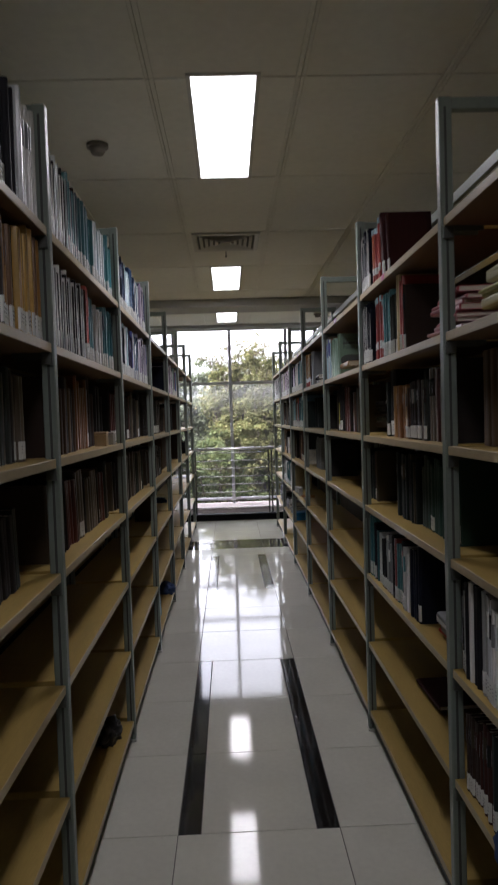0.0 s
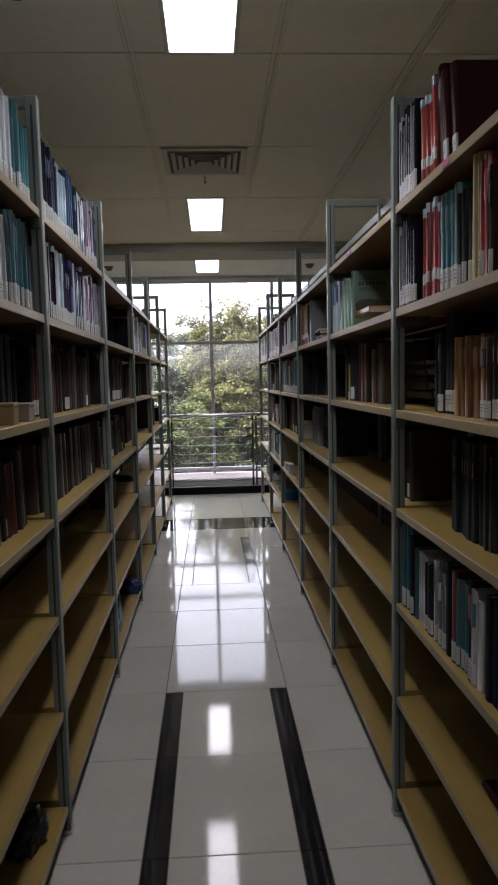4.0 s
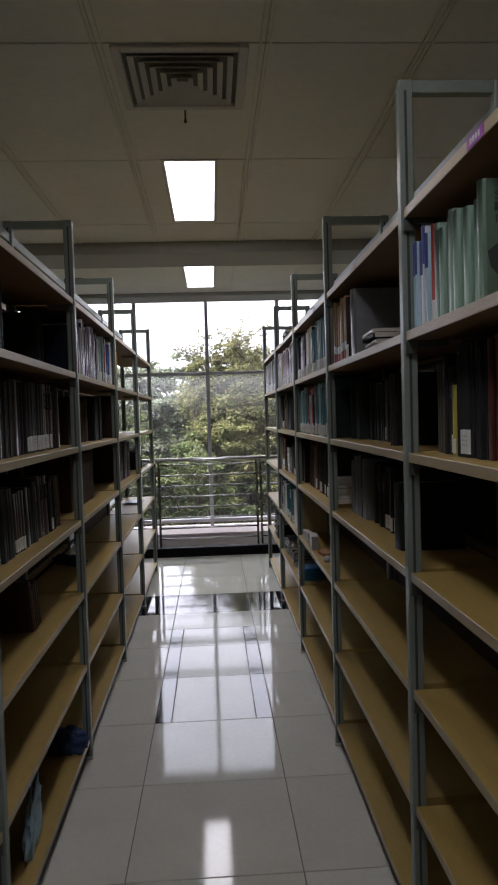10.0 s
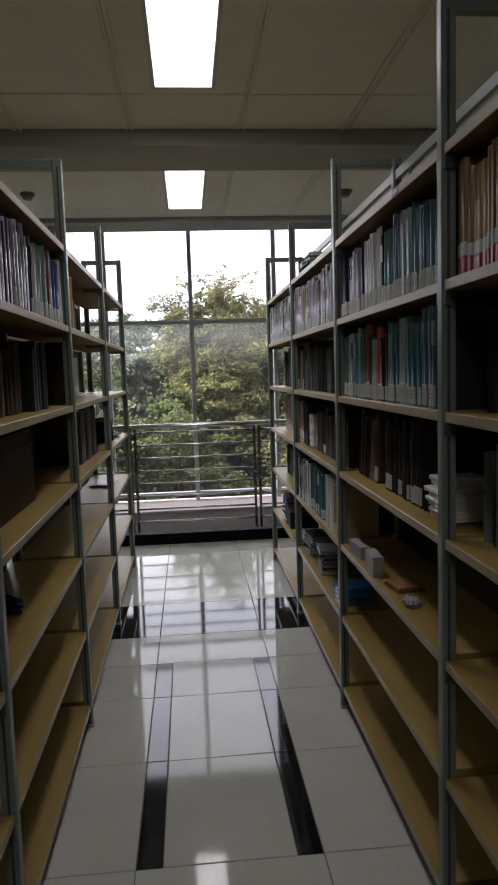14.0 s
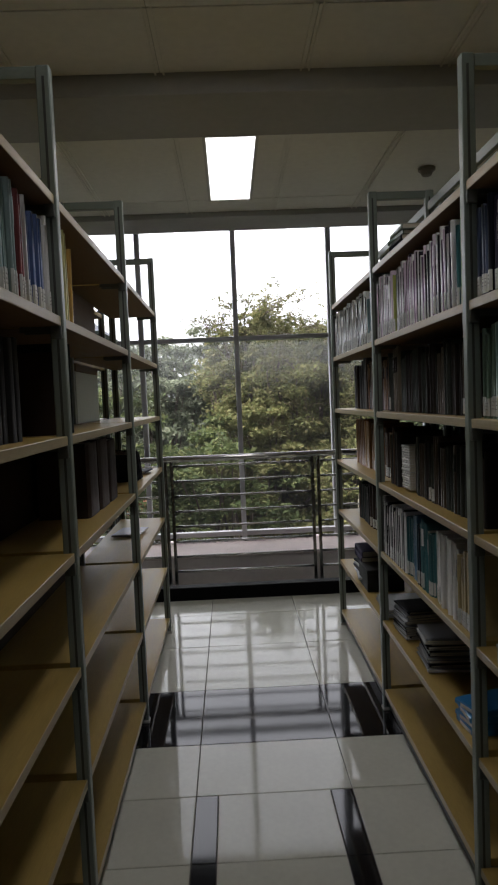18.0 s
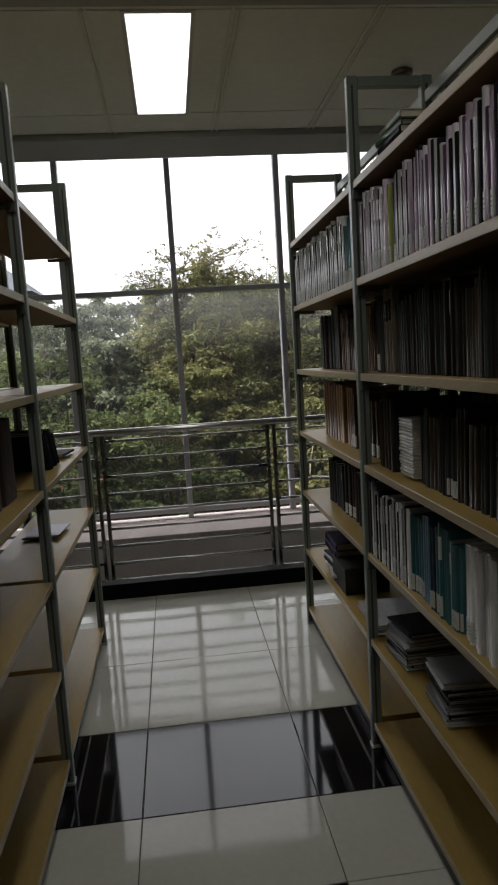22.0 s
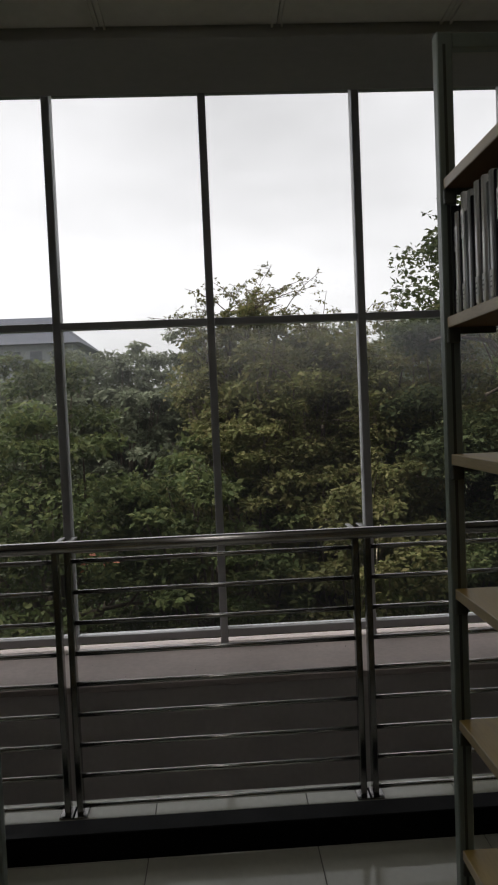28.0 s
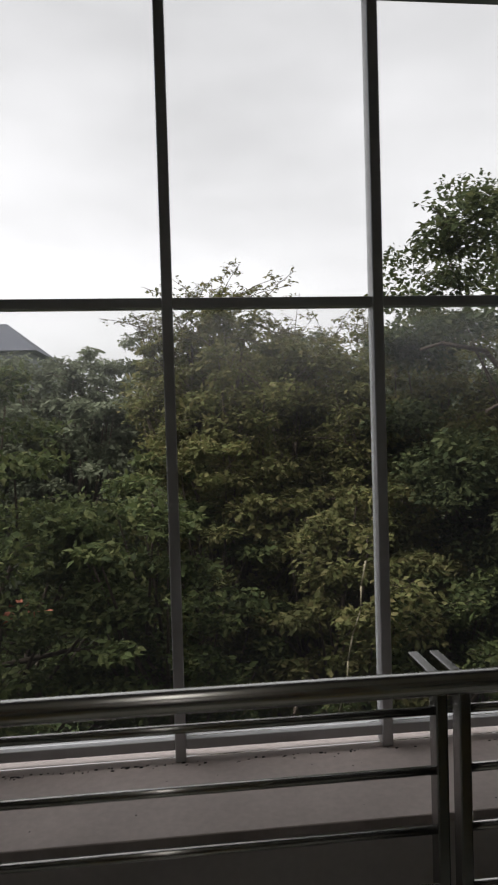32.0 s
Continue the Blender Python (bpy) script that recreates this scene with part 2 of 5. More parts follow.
# ---- mesh tools ----
def box(bm, x0, x1, y0, y1, z0, z1, bevel=0.0, slot=0):
    """An axis-aligned block, its edges rounded by bevel."""
    vs = [bm.verts.new((x, y, z)) for z in (z0, z1) for y in (y0, y1) for x in (x0, x1)]
    fs = [bm.faces.new([vs[i] for i in q]) for q in ((0, 2, 3, 1), (4, 5, 7, 6), (0, 1, 5, 4), (2, 6, 7, 3), (0, 4, 6, 2), (1, 3, 7, 5))]
    for f in fs:
        f.material_index = slot
    if bevel:
        made = bmesh.ops.bevel(bm, geom=list({e for f in fs for e in f.edges}), offset=bevel, segments=1, affect="EDGES")
        for f in made["faces"]:
            f.material_index = slot
    return vs


def tube(bm, a, b, r0, r1=None, sides=10, slot=0):
    """A round bar or tapering limb from a to b with closed ends."""
    r1 = r0 if r1 is None else r1
    a, b = Vector(a), Vector(b)
    q = (b - a).to_track_quat("Z", "Y")
    rings = []
    for c, r in ((a, r0), (b, r1)):
        rings.append([bm.verts.new(c + q @ Vector((r * math.cos(i * math.tau / sides), r * math.sin(i * math.tau / sides), 0))) for i in range(sides)])
    for i in range(sides):
        f = bm.faces.new((rings[0][i], rings[0][(i + 1) % sides], rings[1][(i + 1) % sides], rings[1][i]))
        f.smooth, f.material_index = True, slot
    for ring in (rings[0][::-1], rings[1]):
        bm.faces.new(ring).material_index = slot
    return rings


def mesh_of(bm, *materials):
    me = bpy.data.meshes.new("shape")
    bm.normal_update()
    bm.to_mesh(me)
    bm.free()
    for m in materials:
        me.materials.append(m)
    return me


def part(name, bm, material, parent=None, label=""):
    """Links a bmesh as one mesh object, under a thing or a part if given."""
    ms = material if isinstance(material, (tuple, list)) else (material,)
    ob = new(name, mesh_of(bm, *ms) if isinstance(bm, bmesh.types.BMesh) else bm)
    ob.parent = parent
    if label:
        ob["label"] = label
    return ob


def block(name, x0, x1, y0, y1, z0, z1, material, parent=None, bevel=0.0, label=""):
    bm = bmesh.new()
    box(bm, x0, x1, y0, y1, z0, z1, bevel)
    return part(name, bm, material, parent, label)


def structure(ob, label, category):
    return tagged(ob, label, category, kind="structure")


# ---- plan ----
CEILING = 2.94
PITCH, FIRST = 1.25, 1.85                  # shelf bays along the aisle; upright k stands at FIRST + k * PITCH
RIGHT, LEFT, DEPTH = 0.565, -0.555, 0.30   # shelf fronts
LEVELS = (2.085, 1.757, 1.427, 1.097, 0.77, 0.44, 0.105)
TOP = 2.43
ROOM_X, ROOM_BACK = 5.2, -5.5
LAST_FLOOR, WINDOW = 10.455, 12.337
VOID_TOP = 3.75

# ---- large structure ----
structure(block("floor", -ROOM_X, ROOM_X, ROOM_BACK, LAST_FLOOR, -0.30, -0.006, M_GROUT), "grey grout bed and slab under polished floor tiles", "floor")
floor_ob = bpy.data.objects["floor"]

ROWS_Y = [ROOM_BACK, -4.85, -4.25, -3.65, -3.05, -2.45, -1.85, -1.25, -0.65, -0.05, 0.55, 1.15, 1.75, 2.335, 2.94, 3.535, 4.13, 4.73, 5.335, 5.92, 6.52, 7.07, 7.455, 7.85, 8.42, 9.055, 9.68, 10.05]


def ceiling_mesh():
    """Boards with real gaps over a darker backing, from wall to wall, with openings for lamps and vent left to their own frames."""
    b = bmesh.new()
    xs = [-ROOM_X] + [-0.35 - 0.622 * i for i in range(7, 0, -1)] + [-0.35, 0.284] + [0.284 + 0.618 * i for i in range(1, 8)] + [ROOM_X]
    ys = [ROOM_BACK] + [2.75 - 1.18 * i for i in range(6, 0, -1)] + [2.75, 3.93, 5.11, 6.27, 7.5, 8.0]
    ys2 = [8.5, 8.71, 9.90, 10.218]
    for rows in (ys, ys2):
        for y0, y1 in zip(rows, rows[1:]):
            for x0, x1 in zip(xs, xs[1:]):
                box(b, x0 + 0.0015, x1 - 0.0015, y0 + 0.005, y1 - 0.005, CEILING, CEILING + 0.012, 0.0)
    box(b, -ROOM_X, ROOM_X, ROOM_BACK, 10.218, CEILING + 0.014, CEILING + 0.12, slot=1)
    # cover strips along the long joints
    for x in xs[1:-1]:
        for w in (-0.018, 0.018):
            box(b, x + w - 0.004, x + w + 0.004, ROOM_BACK, 8.0, CEILING - 0.009, CEILING - 0.0005)
            box(b, x + w - 0.004, x + w + 0.004, 8.5, 10.218, CEILING - 0.009, CEILING - 0.0005)
    return mesh_of(b, M_CEIL, M_CEIL_GAP)


structure(new("ceiling", ceiling_mesh()), "dull cream ceiling boards with narrow joints and cover strips", "ceiling")
structure(block("beam", -ROOM_X, ROOM_X, 8.0, 8.5, 2.85, CEILING + 0.12, M_BEAM, bevel=0.004), "grey painted drop beam across the ceiling", "beam")
structure(block("bulkhead", -ROOM_X, ROOM_X, 10.22, 10.645, 2.90, VOID_TOP + 0.12, M_BEAM, bevel=0.004), "grey painted bulkhead at the ceiling's edge", "beam")
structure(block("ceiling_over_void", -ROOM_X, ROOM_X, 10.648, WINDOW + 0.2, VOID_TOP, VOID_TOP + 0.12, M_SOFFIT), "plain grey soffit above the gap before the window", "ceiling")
# added walls, coloured dark for the dim shelf rows beyond
structure(block("wall_back", -ROOM_X, ROOM_X, ROOM_BACK - 0.2, ROOM_BACK, 0, CEILING, M_DARK_WALL), "plain dark back wall added in place of further shelves", "wall")
structure(block("wall_west", -ROOM_X - 0.2, -ROOM_X, ROOM_BACK, WINDOW + 0.2, -4.5, VOID_TOP + 0.12, M_DARK_WALL), "plain dark side wall added in place of further shelves", "wall")
structure(block("wall_east", ROOM_X, ROOM_X + 0.2, ROOM_BACK, WINDOW + 0.2, -4.5, VOID_TOP + 0.12, M_DARK_WALL), "plain dark side wall added in place of further shelves", "wall")
# unseen surfaces below, kept pale to bounce light onto the ledge face
structure(block("floor_below", -ROOM_X, ROOM_X, 9.0, WINDOW + 0.2, -4.6, -4.5, M_LOWER), "unseen floor of the lower storey, kept pale to bounce light", "floor")
structure(block("wall_below", -ROOM_X, ROOM_X, 9.0, 9.2, -4.5, -0.30, M_LOWER), "unseen wall of the lower storey, kept pale to bounce light", "wall")
structure(block("kerb", -ROOM_X, ROOM_X, 10.055, 10.15, -0.005, 0.10, M_KERB, bevel=0.004), "low black stone kerb along the floor's edge", "kerb")

# ledge beam in front of the glass
ledge = structure(new("ledge"), "pinkish concrete ledge with a grey beam face below the window", "ledge")
block("ledge_top", -ROOM_X, ROOM_X, 11.70, WINDOW + 0.12, -0.06, -0.02, M_LEDGE, ledge, 0.004)
block("ledge_face", -ROOM_X, ROOM_X, 11.715, WINDOW + 0.10, -0.83, -0.06, M_LEDGE_FACE, ledge, 0.004)

# near-black sheet added outside the glass for the darkness below the ledge
M_VOID_SHEET = mat("dark_void_sheet", (0.018, 0.018, 0.018), 0.7, spec=0.2, vary=0.15, grain=0.1)
structure(block("spandrel", -ROOM_X, ROOM_X, WINDOW + 0.22, WINDOW + 0.30, -4.5, -0.832, M_VOID_SHEET), "dark sheet added outside the glass for the dark void", "wall")

# window wall
MULLIONS = [-0.007 + 1.018 * i for i in range(-5, 6)]
window = structure(new("window_1"), "tall glazed wall with slim grey mullions and one transom", "window")
for x in MULLIONS:
    bm = bmesh.new()
    box(bm, x - 0.026, x + 0.026, WINDOW - 0.045, WINDOW + 0.05, -0.02, VOID_TOP, 0.004)
    part("mullion", bm, M_ALU, window)
    bm = bmesh.new()
    box(bm, x - 0.026, x + 0.026, WINDOW - 0.04, WINDOW + 0.05, -4.5, -0.831, 0.004)
    part("mullion", bm, M_ALU, window)
for a, b in zip(MULLIONS, MULLIONS[1:]):
    for z0, z1 in ((2.145, 2.191), (0.035, 0.085), (VOID_TOP - 0.02, VOID_TOP)):
        block("transom", a + 0.027, b - 0.027, WINDOW - 0.035, WINDOW + 0.045, z0, z1, M_ALU, window, 0.003)
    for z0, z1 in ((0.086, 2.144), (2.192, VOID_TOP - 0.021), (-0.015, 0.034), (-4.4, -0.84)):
        p = block("pane", a + 0.024, b - 0.024, WINDOW, WINDOW + 0.006, z0, z1, M_GLASS_VEILED if z0 == 0.086 else M_GLASS, window)
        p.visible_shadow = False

# railing
railing = tagged(new("railing"), "stainless steel railing with nine thin bars behind a black kerb", "railing")
PAIRS = [0.552 + 1.169 * i for i in range(-4, 5)]
for x in PAIRS:
    for dx in (-0.024, 0.024):
        bm = bmesh.new()
        box(bm, x + dx - 0.012, x + dx + 0.012, 10.338, 10.378, 0.0, 1.05, 0.003)
        box(bm, x + dx - 0.011, x + dx + 0.011, 10.379, 10.505, 1.058, 1.072, 0.002)
        box(bm, x + dx - 0.03, x + dx + 0.03, 10.318, 10.398, 0.0, 0.008, 0.002)
        part("post", bm, M_POST, railing)
for a, b in zip(PAIRS, PAIRS[1:]):
    for i in range(9):
        z = 0.032 + 0.1212 * i
        bm = bmesh.new()
        tube(bm, (a + 0.034, 10.358, z), (b - 0.034, 10.358, z), 0.009, sides=10)
        part("bar", bm, M_CHROME, railing)
bm = bmesh.new()
tube(bm, (-ROOM_X, 10.352, 1.058), (ROOM_X, 10.352, 1.058), 0.024, sides=20)
part("handrail", bm, M_CHROME, railing)


# ---- ceiling fittings ----
def ceiling_light(x0, x1, y0, y1):
    lamp = tagged(new("ceiling_light"), "lit fluorescent panel light recessed in the ceiling", "light", group="ceiling lights")
    lamp.location = ((x0 + x1) / 2, (y0 + y1) / 2, CEILING)
    w, h = (x1 - x0) / 2, (y1 - y0) / 2
    bm = bmesh.new()
    for a in ((-w - 0.018, -w, -h - 0.018, h + 0.018), (w, w + 0.018, -h - 0.018, h + 0.018), (-w, w, -h - 0.018, -h), (-w, w, h, h + 0.018)):
        box(bm, *a, -0.008, -0.001)
    part("frame", bm, M_VENT, lamp)
    bm = bmesh.new()
    box(bm, -w + 0.001, w - 0.001, -h + 0.001, h - 0.001, -0.005, -0.001)
    part("diffuser", bm, M_LAMP, lamp)
    bm = bmesh.new()
    box(bm, -0.0008, 0.0008, -h + 0.002, h - 0.002, -0.008, -0.0055)
    part("seam", bm, M_VENT, lamp)
    li = bpy.data.lights.new("panel_light", "AREA")
    li.shape, li.size, li.size_y, li.energy, li.color = "RECTANGLE", w * 2 - 0.02, h * 2 - 0.02, LAMP_WATTS, (1.0, 0.965, 0.87)
    lo = new("panel_light", li)
    lo.location = (lamp.location[0], lamp.location[1], CEILING - 0.012)
    return lamp


LAMP_WATTS = 0.8
for y0, y1 in ((-0.80, 0.39), (2.725, 3.91), (6.275, 7.4), (8.725, 9.888)):
    ceiling_light(-0.178, 0.096, y0, y1)

vent = tagged(new("ceiling_vent"), "square cream air diffuser with nested slats in the ceiling", "vent")
vent.location = (-0.04, 5.375, CEILING)
bm = bmesh.new()
for a in ((-0.262, -0.225, -0.262, 0.262), (0.225, 0.262, -0.262, 0.262), (-0.225, 0.225, -0.262, -0.225), (-0.225, 0.225, 0.225, 0.262)):
    box(bm, *a, -0.016, -0.001, 0.003)
part("frame", bm, M_VENT, vent)
bm = bmesh.new()
box(bm, -0.224, 0.224, -0.224, 0.224, -0.003, -0.001)
part("backing", bm, M_VENT_IN, vent)
for i in range(5):
    r0 = 0.205 - 0.04 * i
    bm = bmesh.new()
    for k in range(4):
        c, s = math.cos(k * math.pi / 2), math.sin(k * math.pi / 2)
        pts = [(-r0, r0, -0.020 - 0.001 * i), (r0, r0, -0.020 - 0.001 * i), (r0 - 0.022, r0 - 0.022, -0.004), (-r0 + 0.022, r0 - 0.022, -0.004)]
        low = [bm.verts.new((x * c - y * s, x * s + y * c, z)) for x, y, z in pts]
        up = [bm.verts.new((x * c - y * s, x * s + y * c, z + 0.003)) for x, y, z in pts]
        bm.faces.new(low)
        bm.faces.new(up[::-1])
        for j in range(4):
            bm.faces.new((low[j], up[j], up[(j + 1) % 4], low[(j + 1) % 4]))
    part("slat", bm, M_VENT, vent)
bm = bmesh.new()
tube(bm, (-0.0, 0.29, -0.055), (0, 0.29, -0.001), 0.004)
box(bm, -0.007, 0.007, 0.285, 0.295, -0.06, -0.045, 0.002)
part("hook", bm, M_BRACKET, vent)


def detector(x, y):
    d = tagged(new("smoke_detector"), "small round smoke detector on the ceiling, darkened like a silhouette", "detector", group="smoke detectors")
    d.location = (x, y, CEILING)
    bm = bmesh.new()
    tube(bm, (0, 0, -0.001), (0, 0, -0.018), 0.055, 0.055, 20)
    part("base", bm, M_PLASTIC, d)
    bm = bmesh.new()
    tube(bm, (0, 0, -0.0182), (0, 0, -0.05), 0.046, 0.030, 20)
    part("head", bm, M_PLASTIC, d)


detector(-0.685, 3.41)
detector(1.215, 9.36)
detector(-1.23, 9.36)


# ---- shelving ----
def upright(parent):
    """A ladder frame across the shelf's depth: two slotted posts, a top bar and feet."""
    for n, x0, x1 in (("front_post", 0.0, 0.038), ("back_post", DEPTH - 0.038, DEPTH)):
        bm = bmesh.new()
        box(bm, x0, x1, -0.0165, 0.0165, 0.004, TOP, 0.003)
        post = part(n, bm, M_STEEL, parent)
        bm = bmesh.new()
        box(bm, x0 + 0.014, x0 + 0.021, -0.0178, -0.0168, 0.02, TOP - 0.03)
        box(bm, x0 + 0.014, x0 + 0.021, 0.0168, 0.0178, 0.02, TOP - 0.03)
        part("slot_strip", bm, M_STEEL_DARK, post)
    bm = bmesh.new()
    box(bm, 0.0385, DEPTH - 0.0385, -0.014, 0.014, TOP - 0.036, TOP - 0.002, 0.002)
    part("top_bar", bm, M_STEEL, parent)
    for x0 in (-0.004, DEPTH - 0.042):
        bm = bmesh.new()
        box(bm, x0, x0 + 0.046, -0.021, 0.021, 0.0, 0.014, 0.003)
        part("foot_cap", bm, M_FOOT, parent, "pale plastic foot cap")
    bm = bmesh.new()
    box(bm, 0.0385, DEPTH - 0.0385, -0.010, 0.010, 0.02, 0.05, 0.002)
    part("foot_bar", bm, M_STEEL, parent)


def shelf_bay():
    bay = tagged(new("bookshelf"), "grey-green steel bookshelf bay with pale wooden boards", "bookshelf", group="bookshelves along the aisle")
    upright(bay)
    for z in LEVELS:
        bm = bmesh.new()
        box(bm, 0.006, DEPTH - 0.01, 0.019, PITCH - 0.019, z - 0.026, z, 0.0015)
        for f in bm.faces:
            if f.normal.x < -0.9 or all(v.co.x < 0.008 for v in f.verts):
                f.material_index = 1
            # undersides get a darker, redder brown than the tops
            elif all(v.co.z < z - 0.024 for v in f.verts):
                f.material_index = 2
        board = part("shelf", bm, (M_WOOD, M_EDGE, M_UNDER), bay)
        for y0, y1 in ((0.0172, 0.031), (PITCH - 0.031, PITCH - 0.0172)):
            bm = bmesh.new()
            box(bm, 0.004, 0.034, y0, y1, z - 0.062, z - 0.0265, 0.002)
            box(bm, 0.034, 0.12, y0, y0 + 0.004, z - 0.042, z - 0.0265)
            part("bracket", bm, M_BRACKET, board)
    bm = bmesh.new()
    box(bm, DEPTH - 0.03, DEPTH - 0.012, 0.0185, PITCH - 0.0185, 2.335, 2.375, 0.002)
    part("tie_bar", bm, M_STEEL, bay)
    bm = bmesh.new()
    box(bm, 0.03, 0.036, 0.0185, PITCH - 0.0185, 0.004, 0.078)
    part("kick_plate", bm, M_STEEL_DARK, bay)
    return bay


def end_frame(m):
    e = tagged(new("shelf_end_frame"), "grey-green steel ladder frame closing the shelf row", "shelf frame")
    upright(e)
    e.matrix_basis = m
    return e


master = shelf_bay()
BAYS = range(-2, 6)
master.matrix_basis = pose(RIGHT, FIRST - 2 * PITCH, 0)
for k in BAYS:
    y = FIRST + k * PITCH
    if k > -2:
        copy_thing(master, pose(RIGHT, y, 0))
    copy_thing(master, pose(LEFT, y + PITCH, 0, 0, 0, 180))
    copy_thing(master, pose(RIGHT + 2 * DEPTH + 0.03, y + PITCH, 0, 0, 0, 180))
    copy_thing(master, pose(LEFT - 2 * DEPTH - 0.03, y, 0))
end_frame(pose(RIGHT, FIRST + 6 * PITCH, 0))
end_frame(pose(LEFT - 2 * DEPTH - 0.03, FIRST + 6 * PITCH, 0))

# thin dark boards behind low shelves, most added to darken backs and block light
M_BACK = mat("dark_brown_backing", (0.055, 0.038, 0.027), 0.8, spec=0.2, vary=0.12, grain=0.08, scale=3)
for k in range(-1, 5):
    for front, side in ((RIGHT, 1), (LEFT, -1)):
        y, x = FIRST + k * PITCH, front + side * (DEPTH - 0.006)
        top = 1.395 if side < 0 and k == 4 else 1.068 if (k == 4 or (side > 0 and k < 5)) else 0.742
        tagged(block("back_panel", x - 0.003, x + 0.003, y + 0.02, y + PITCH - 0.02, 0.004, top, M_BACK), "thin dark brown board put in to darken the low shelves", "panel", group="back panels")

# ---- books ----
# dark, umber and dusk covers are darkened for the shade of deep shelves
PALETTES = {
    "bluewhite": ((0.010, 0.024, 0.058), (0.76, 0.81, 0.85), (0.025, 0.085, 0.19), (0.38, 0.53, 0.60), (0.05, 0.045, 0.15)),
    "greywhite": ((0.46, 0.47, 0.47), (0.86, 0.86, 0.85), (0.20, 0.21, 0.22), (0.66, 0.69, 0.72), (0.022, 0.022, 0.026)),
    "teal": ((0.035, 0.14, 0.165), (0.055, 0.20, 0.225), (0.26, 0.37, 0.37), (0.018, 0.05, 0.08), (0.07, 0.15, 0.23)),
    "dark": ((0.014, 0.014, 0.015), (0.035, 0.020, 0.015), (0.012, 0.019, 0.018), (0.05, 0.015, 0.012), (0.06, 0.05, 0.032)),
    "brown": ((0.30, 0.16, 0.05), (0.19, 0.085, 0.03), (0.08, 0.04, 0.025), (0.40, 0.25, 0.09), (0.035, 0.025, 0.02)),
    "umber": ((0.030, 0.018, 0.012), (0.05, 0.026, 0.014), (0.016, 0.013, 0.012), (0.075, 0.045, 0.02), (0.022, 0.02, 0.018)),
    "red": ((0.40, 0.055, 0.045), (0.48, 0.13, 0.07), (0.10, 0.12, 0.16), (0.44, 0.42, 0.40), (0.055, 0.017, 0.018)),
    "mauve": ((0.70, 0.57, 0.70), (0.17, 0.09, 0.18), (0.86, 0.84, 0.87), (0.42, 0.41, 0.44), (0.022, 0.018, 0.028)),
    "green": ((0.10, 0.18, 0.125), (0.20, 0.30, 0.235), (0.07, 0.13, 0.09), (0.15, 0.23, 0.17), (0.30, 0.37, 0.315)),
    "forest": ((0.012, 0.040, 0.028), (0.020, 0.050, 0.035), (0.010, 0.020, 0.016), (0.030, 0.045, 0.035), (0.012, 0.012, 0.012)),
    "pink": ((0.50, 0.10, 0.12), (0.58, 0.22, 0.25), (0.45, 0.07, 0.09), (0.60, 0.36, 0.37), (0.33, 0.05, 0.06)),
    "yellow": ((0.55, 0.50, 0.10), (0.30, 0.40, 0.12), (0.60, 0.58, 0.28), (0.42, 0.45, 0.12), (0.62, 0.60, 0.45)),
    "ochre": ((0.46, 0.28, 0.06), (0.34, 0.18, 0.05), (0.04, 0.03, 0.025), (0.50, 0.40, 0.20), (0.16, 0.08, 0.03)),
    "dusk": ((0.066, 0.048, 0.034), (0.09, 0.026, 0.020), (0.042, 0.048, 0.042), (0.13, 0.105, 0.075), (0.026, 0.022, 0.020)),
    "violet": ((0.06, 0.08, 0.26), (0.34, 0.30, 0.42), (0.78, 0.76, 0.82), (0.20, 0.10, 0.24), (0.03, 0.026, 0.055)),
    "mixed": ((0.03, 0.03, 0.04), (0.68, 0.68, 0.68), (0.05, 0.17, 0.19), (0.26, 0.05, 0.05), (0.06, 0.12, 0.32)),
    "stripe": ((0.010, 0.013, 0.024), (0.024, 0.024, 0.036), (0.80, 0.81, 0.84), (0.10, 0.04, 0.05), (0.04, 0.06, 0.12)),
}
COVERS = {p: [mat("cover_" + p, c, 0.7 if p in ("dark", "umber", "forest") else 0.6 if max(c) < 0.06 else 0.18 if min(c) > 0.35 else 0.32, spec=0.3 if p in ("dark", "umber", "forest") else 0.1 if max(c) < 0.06 else 0.5, vary=0.08, grain=0.05, scale=9, bump=0.02, bump_scale=70, per_object=0.22) for c in cs] for p, cs in PALETTES.items()}
WORDS = {"bluewhite": "blue and white", "greywhite": "grey and white", "teal": "teal", "dark": "dark", "brown": "brown", "umber": "dark brown", "red": "dark red", "mauve": "pale mauve", "green": "pale green",
         "yellow": "yellow-green", "ochre": "ochre", "dusk": "dull brown", "forest": "dark green", "pink": "pink", "violet": "violet and white", "stripe": "black and white", "mixed": "dark and white"}


def book_edge(hard):
    """The outline of a book of unit size, seen from above: its spine at x = 0, thickness along y."""
    r = (0.035 if hard else 0.008) * 0.6
    return [(1.0, 0.0), (0.05, 0.0), (r, 0.12), (0.0, 0.35), (0.0, 0.65), (r, 0.88), (0.05, 1.0), (1.0, 1.0)]


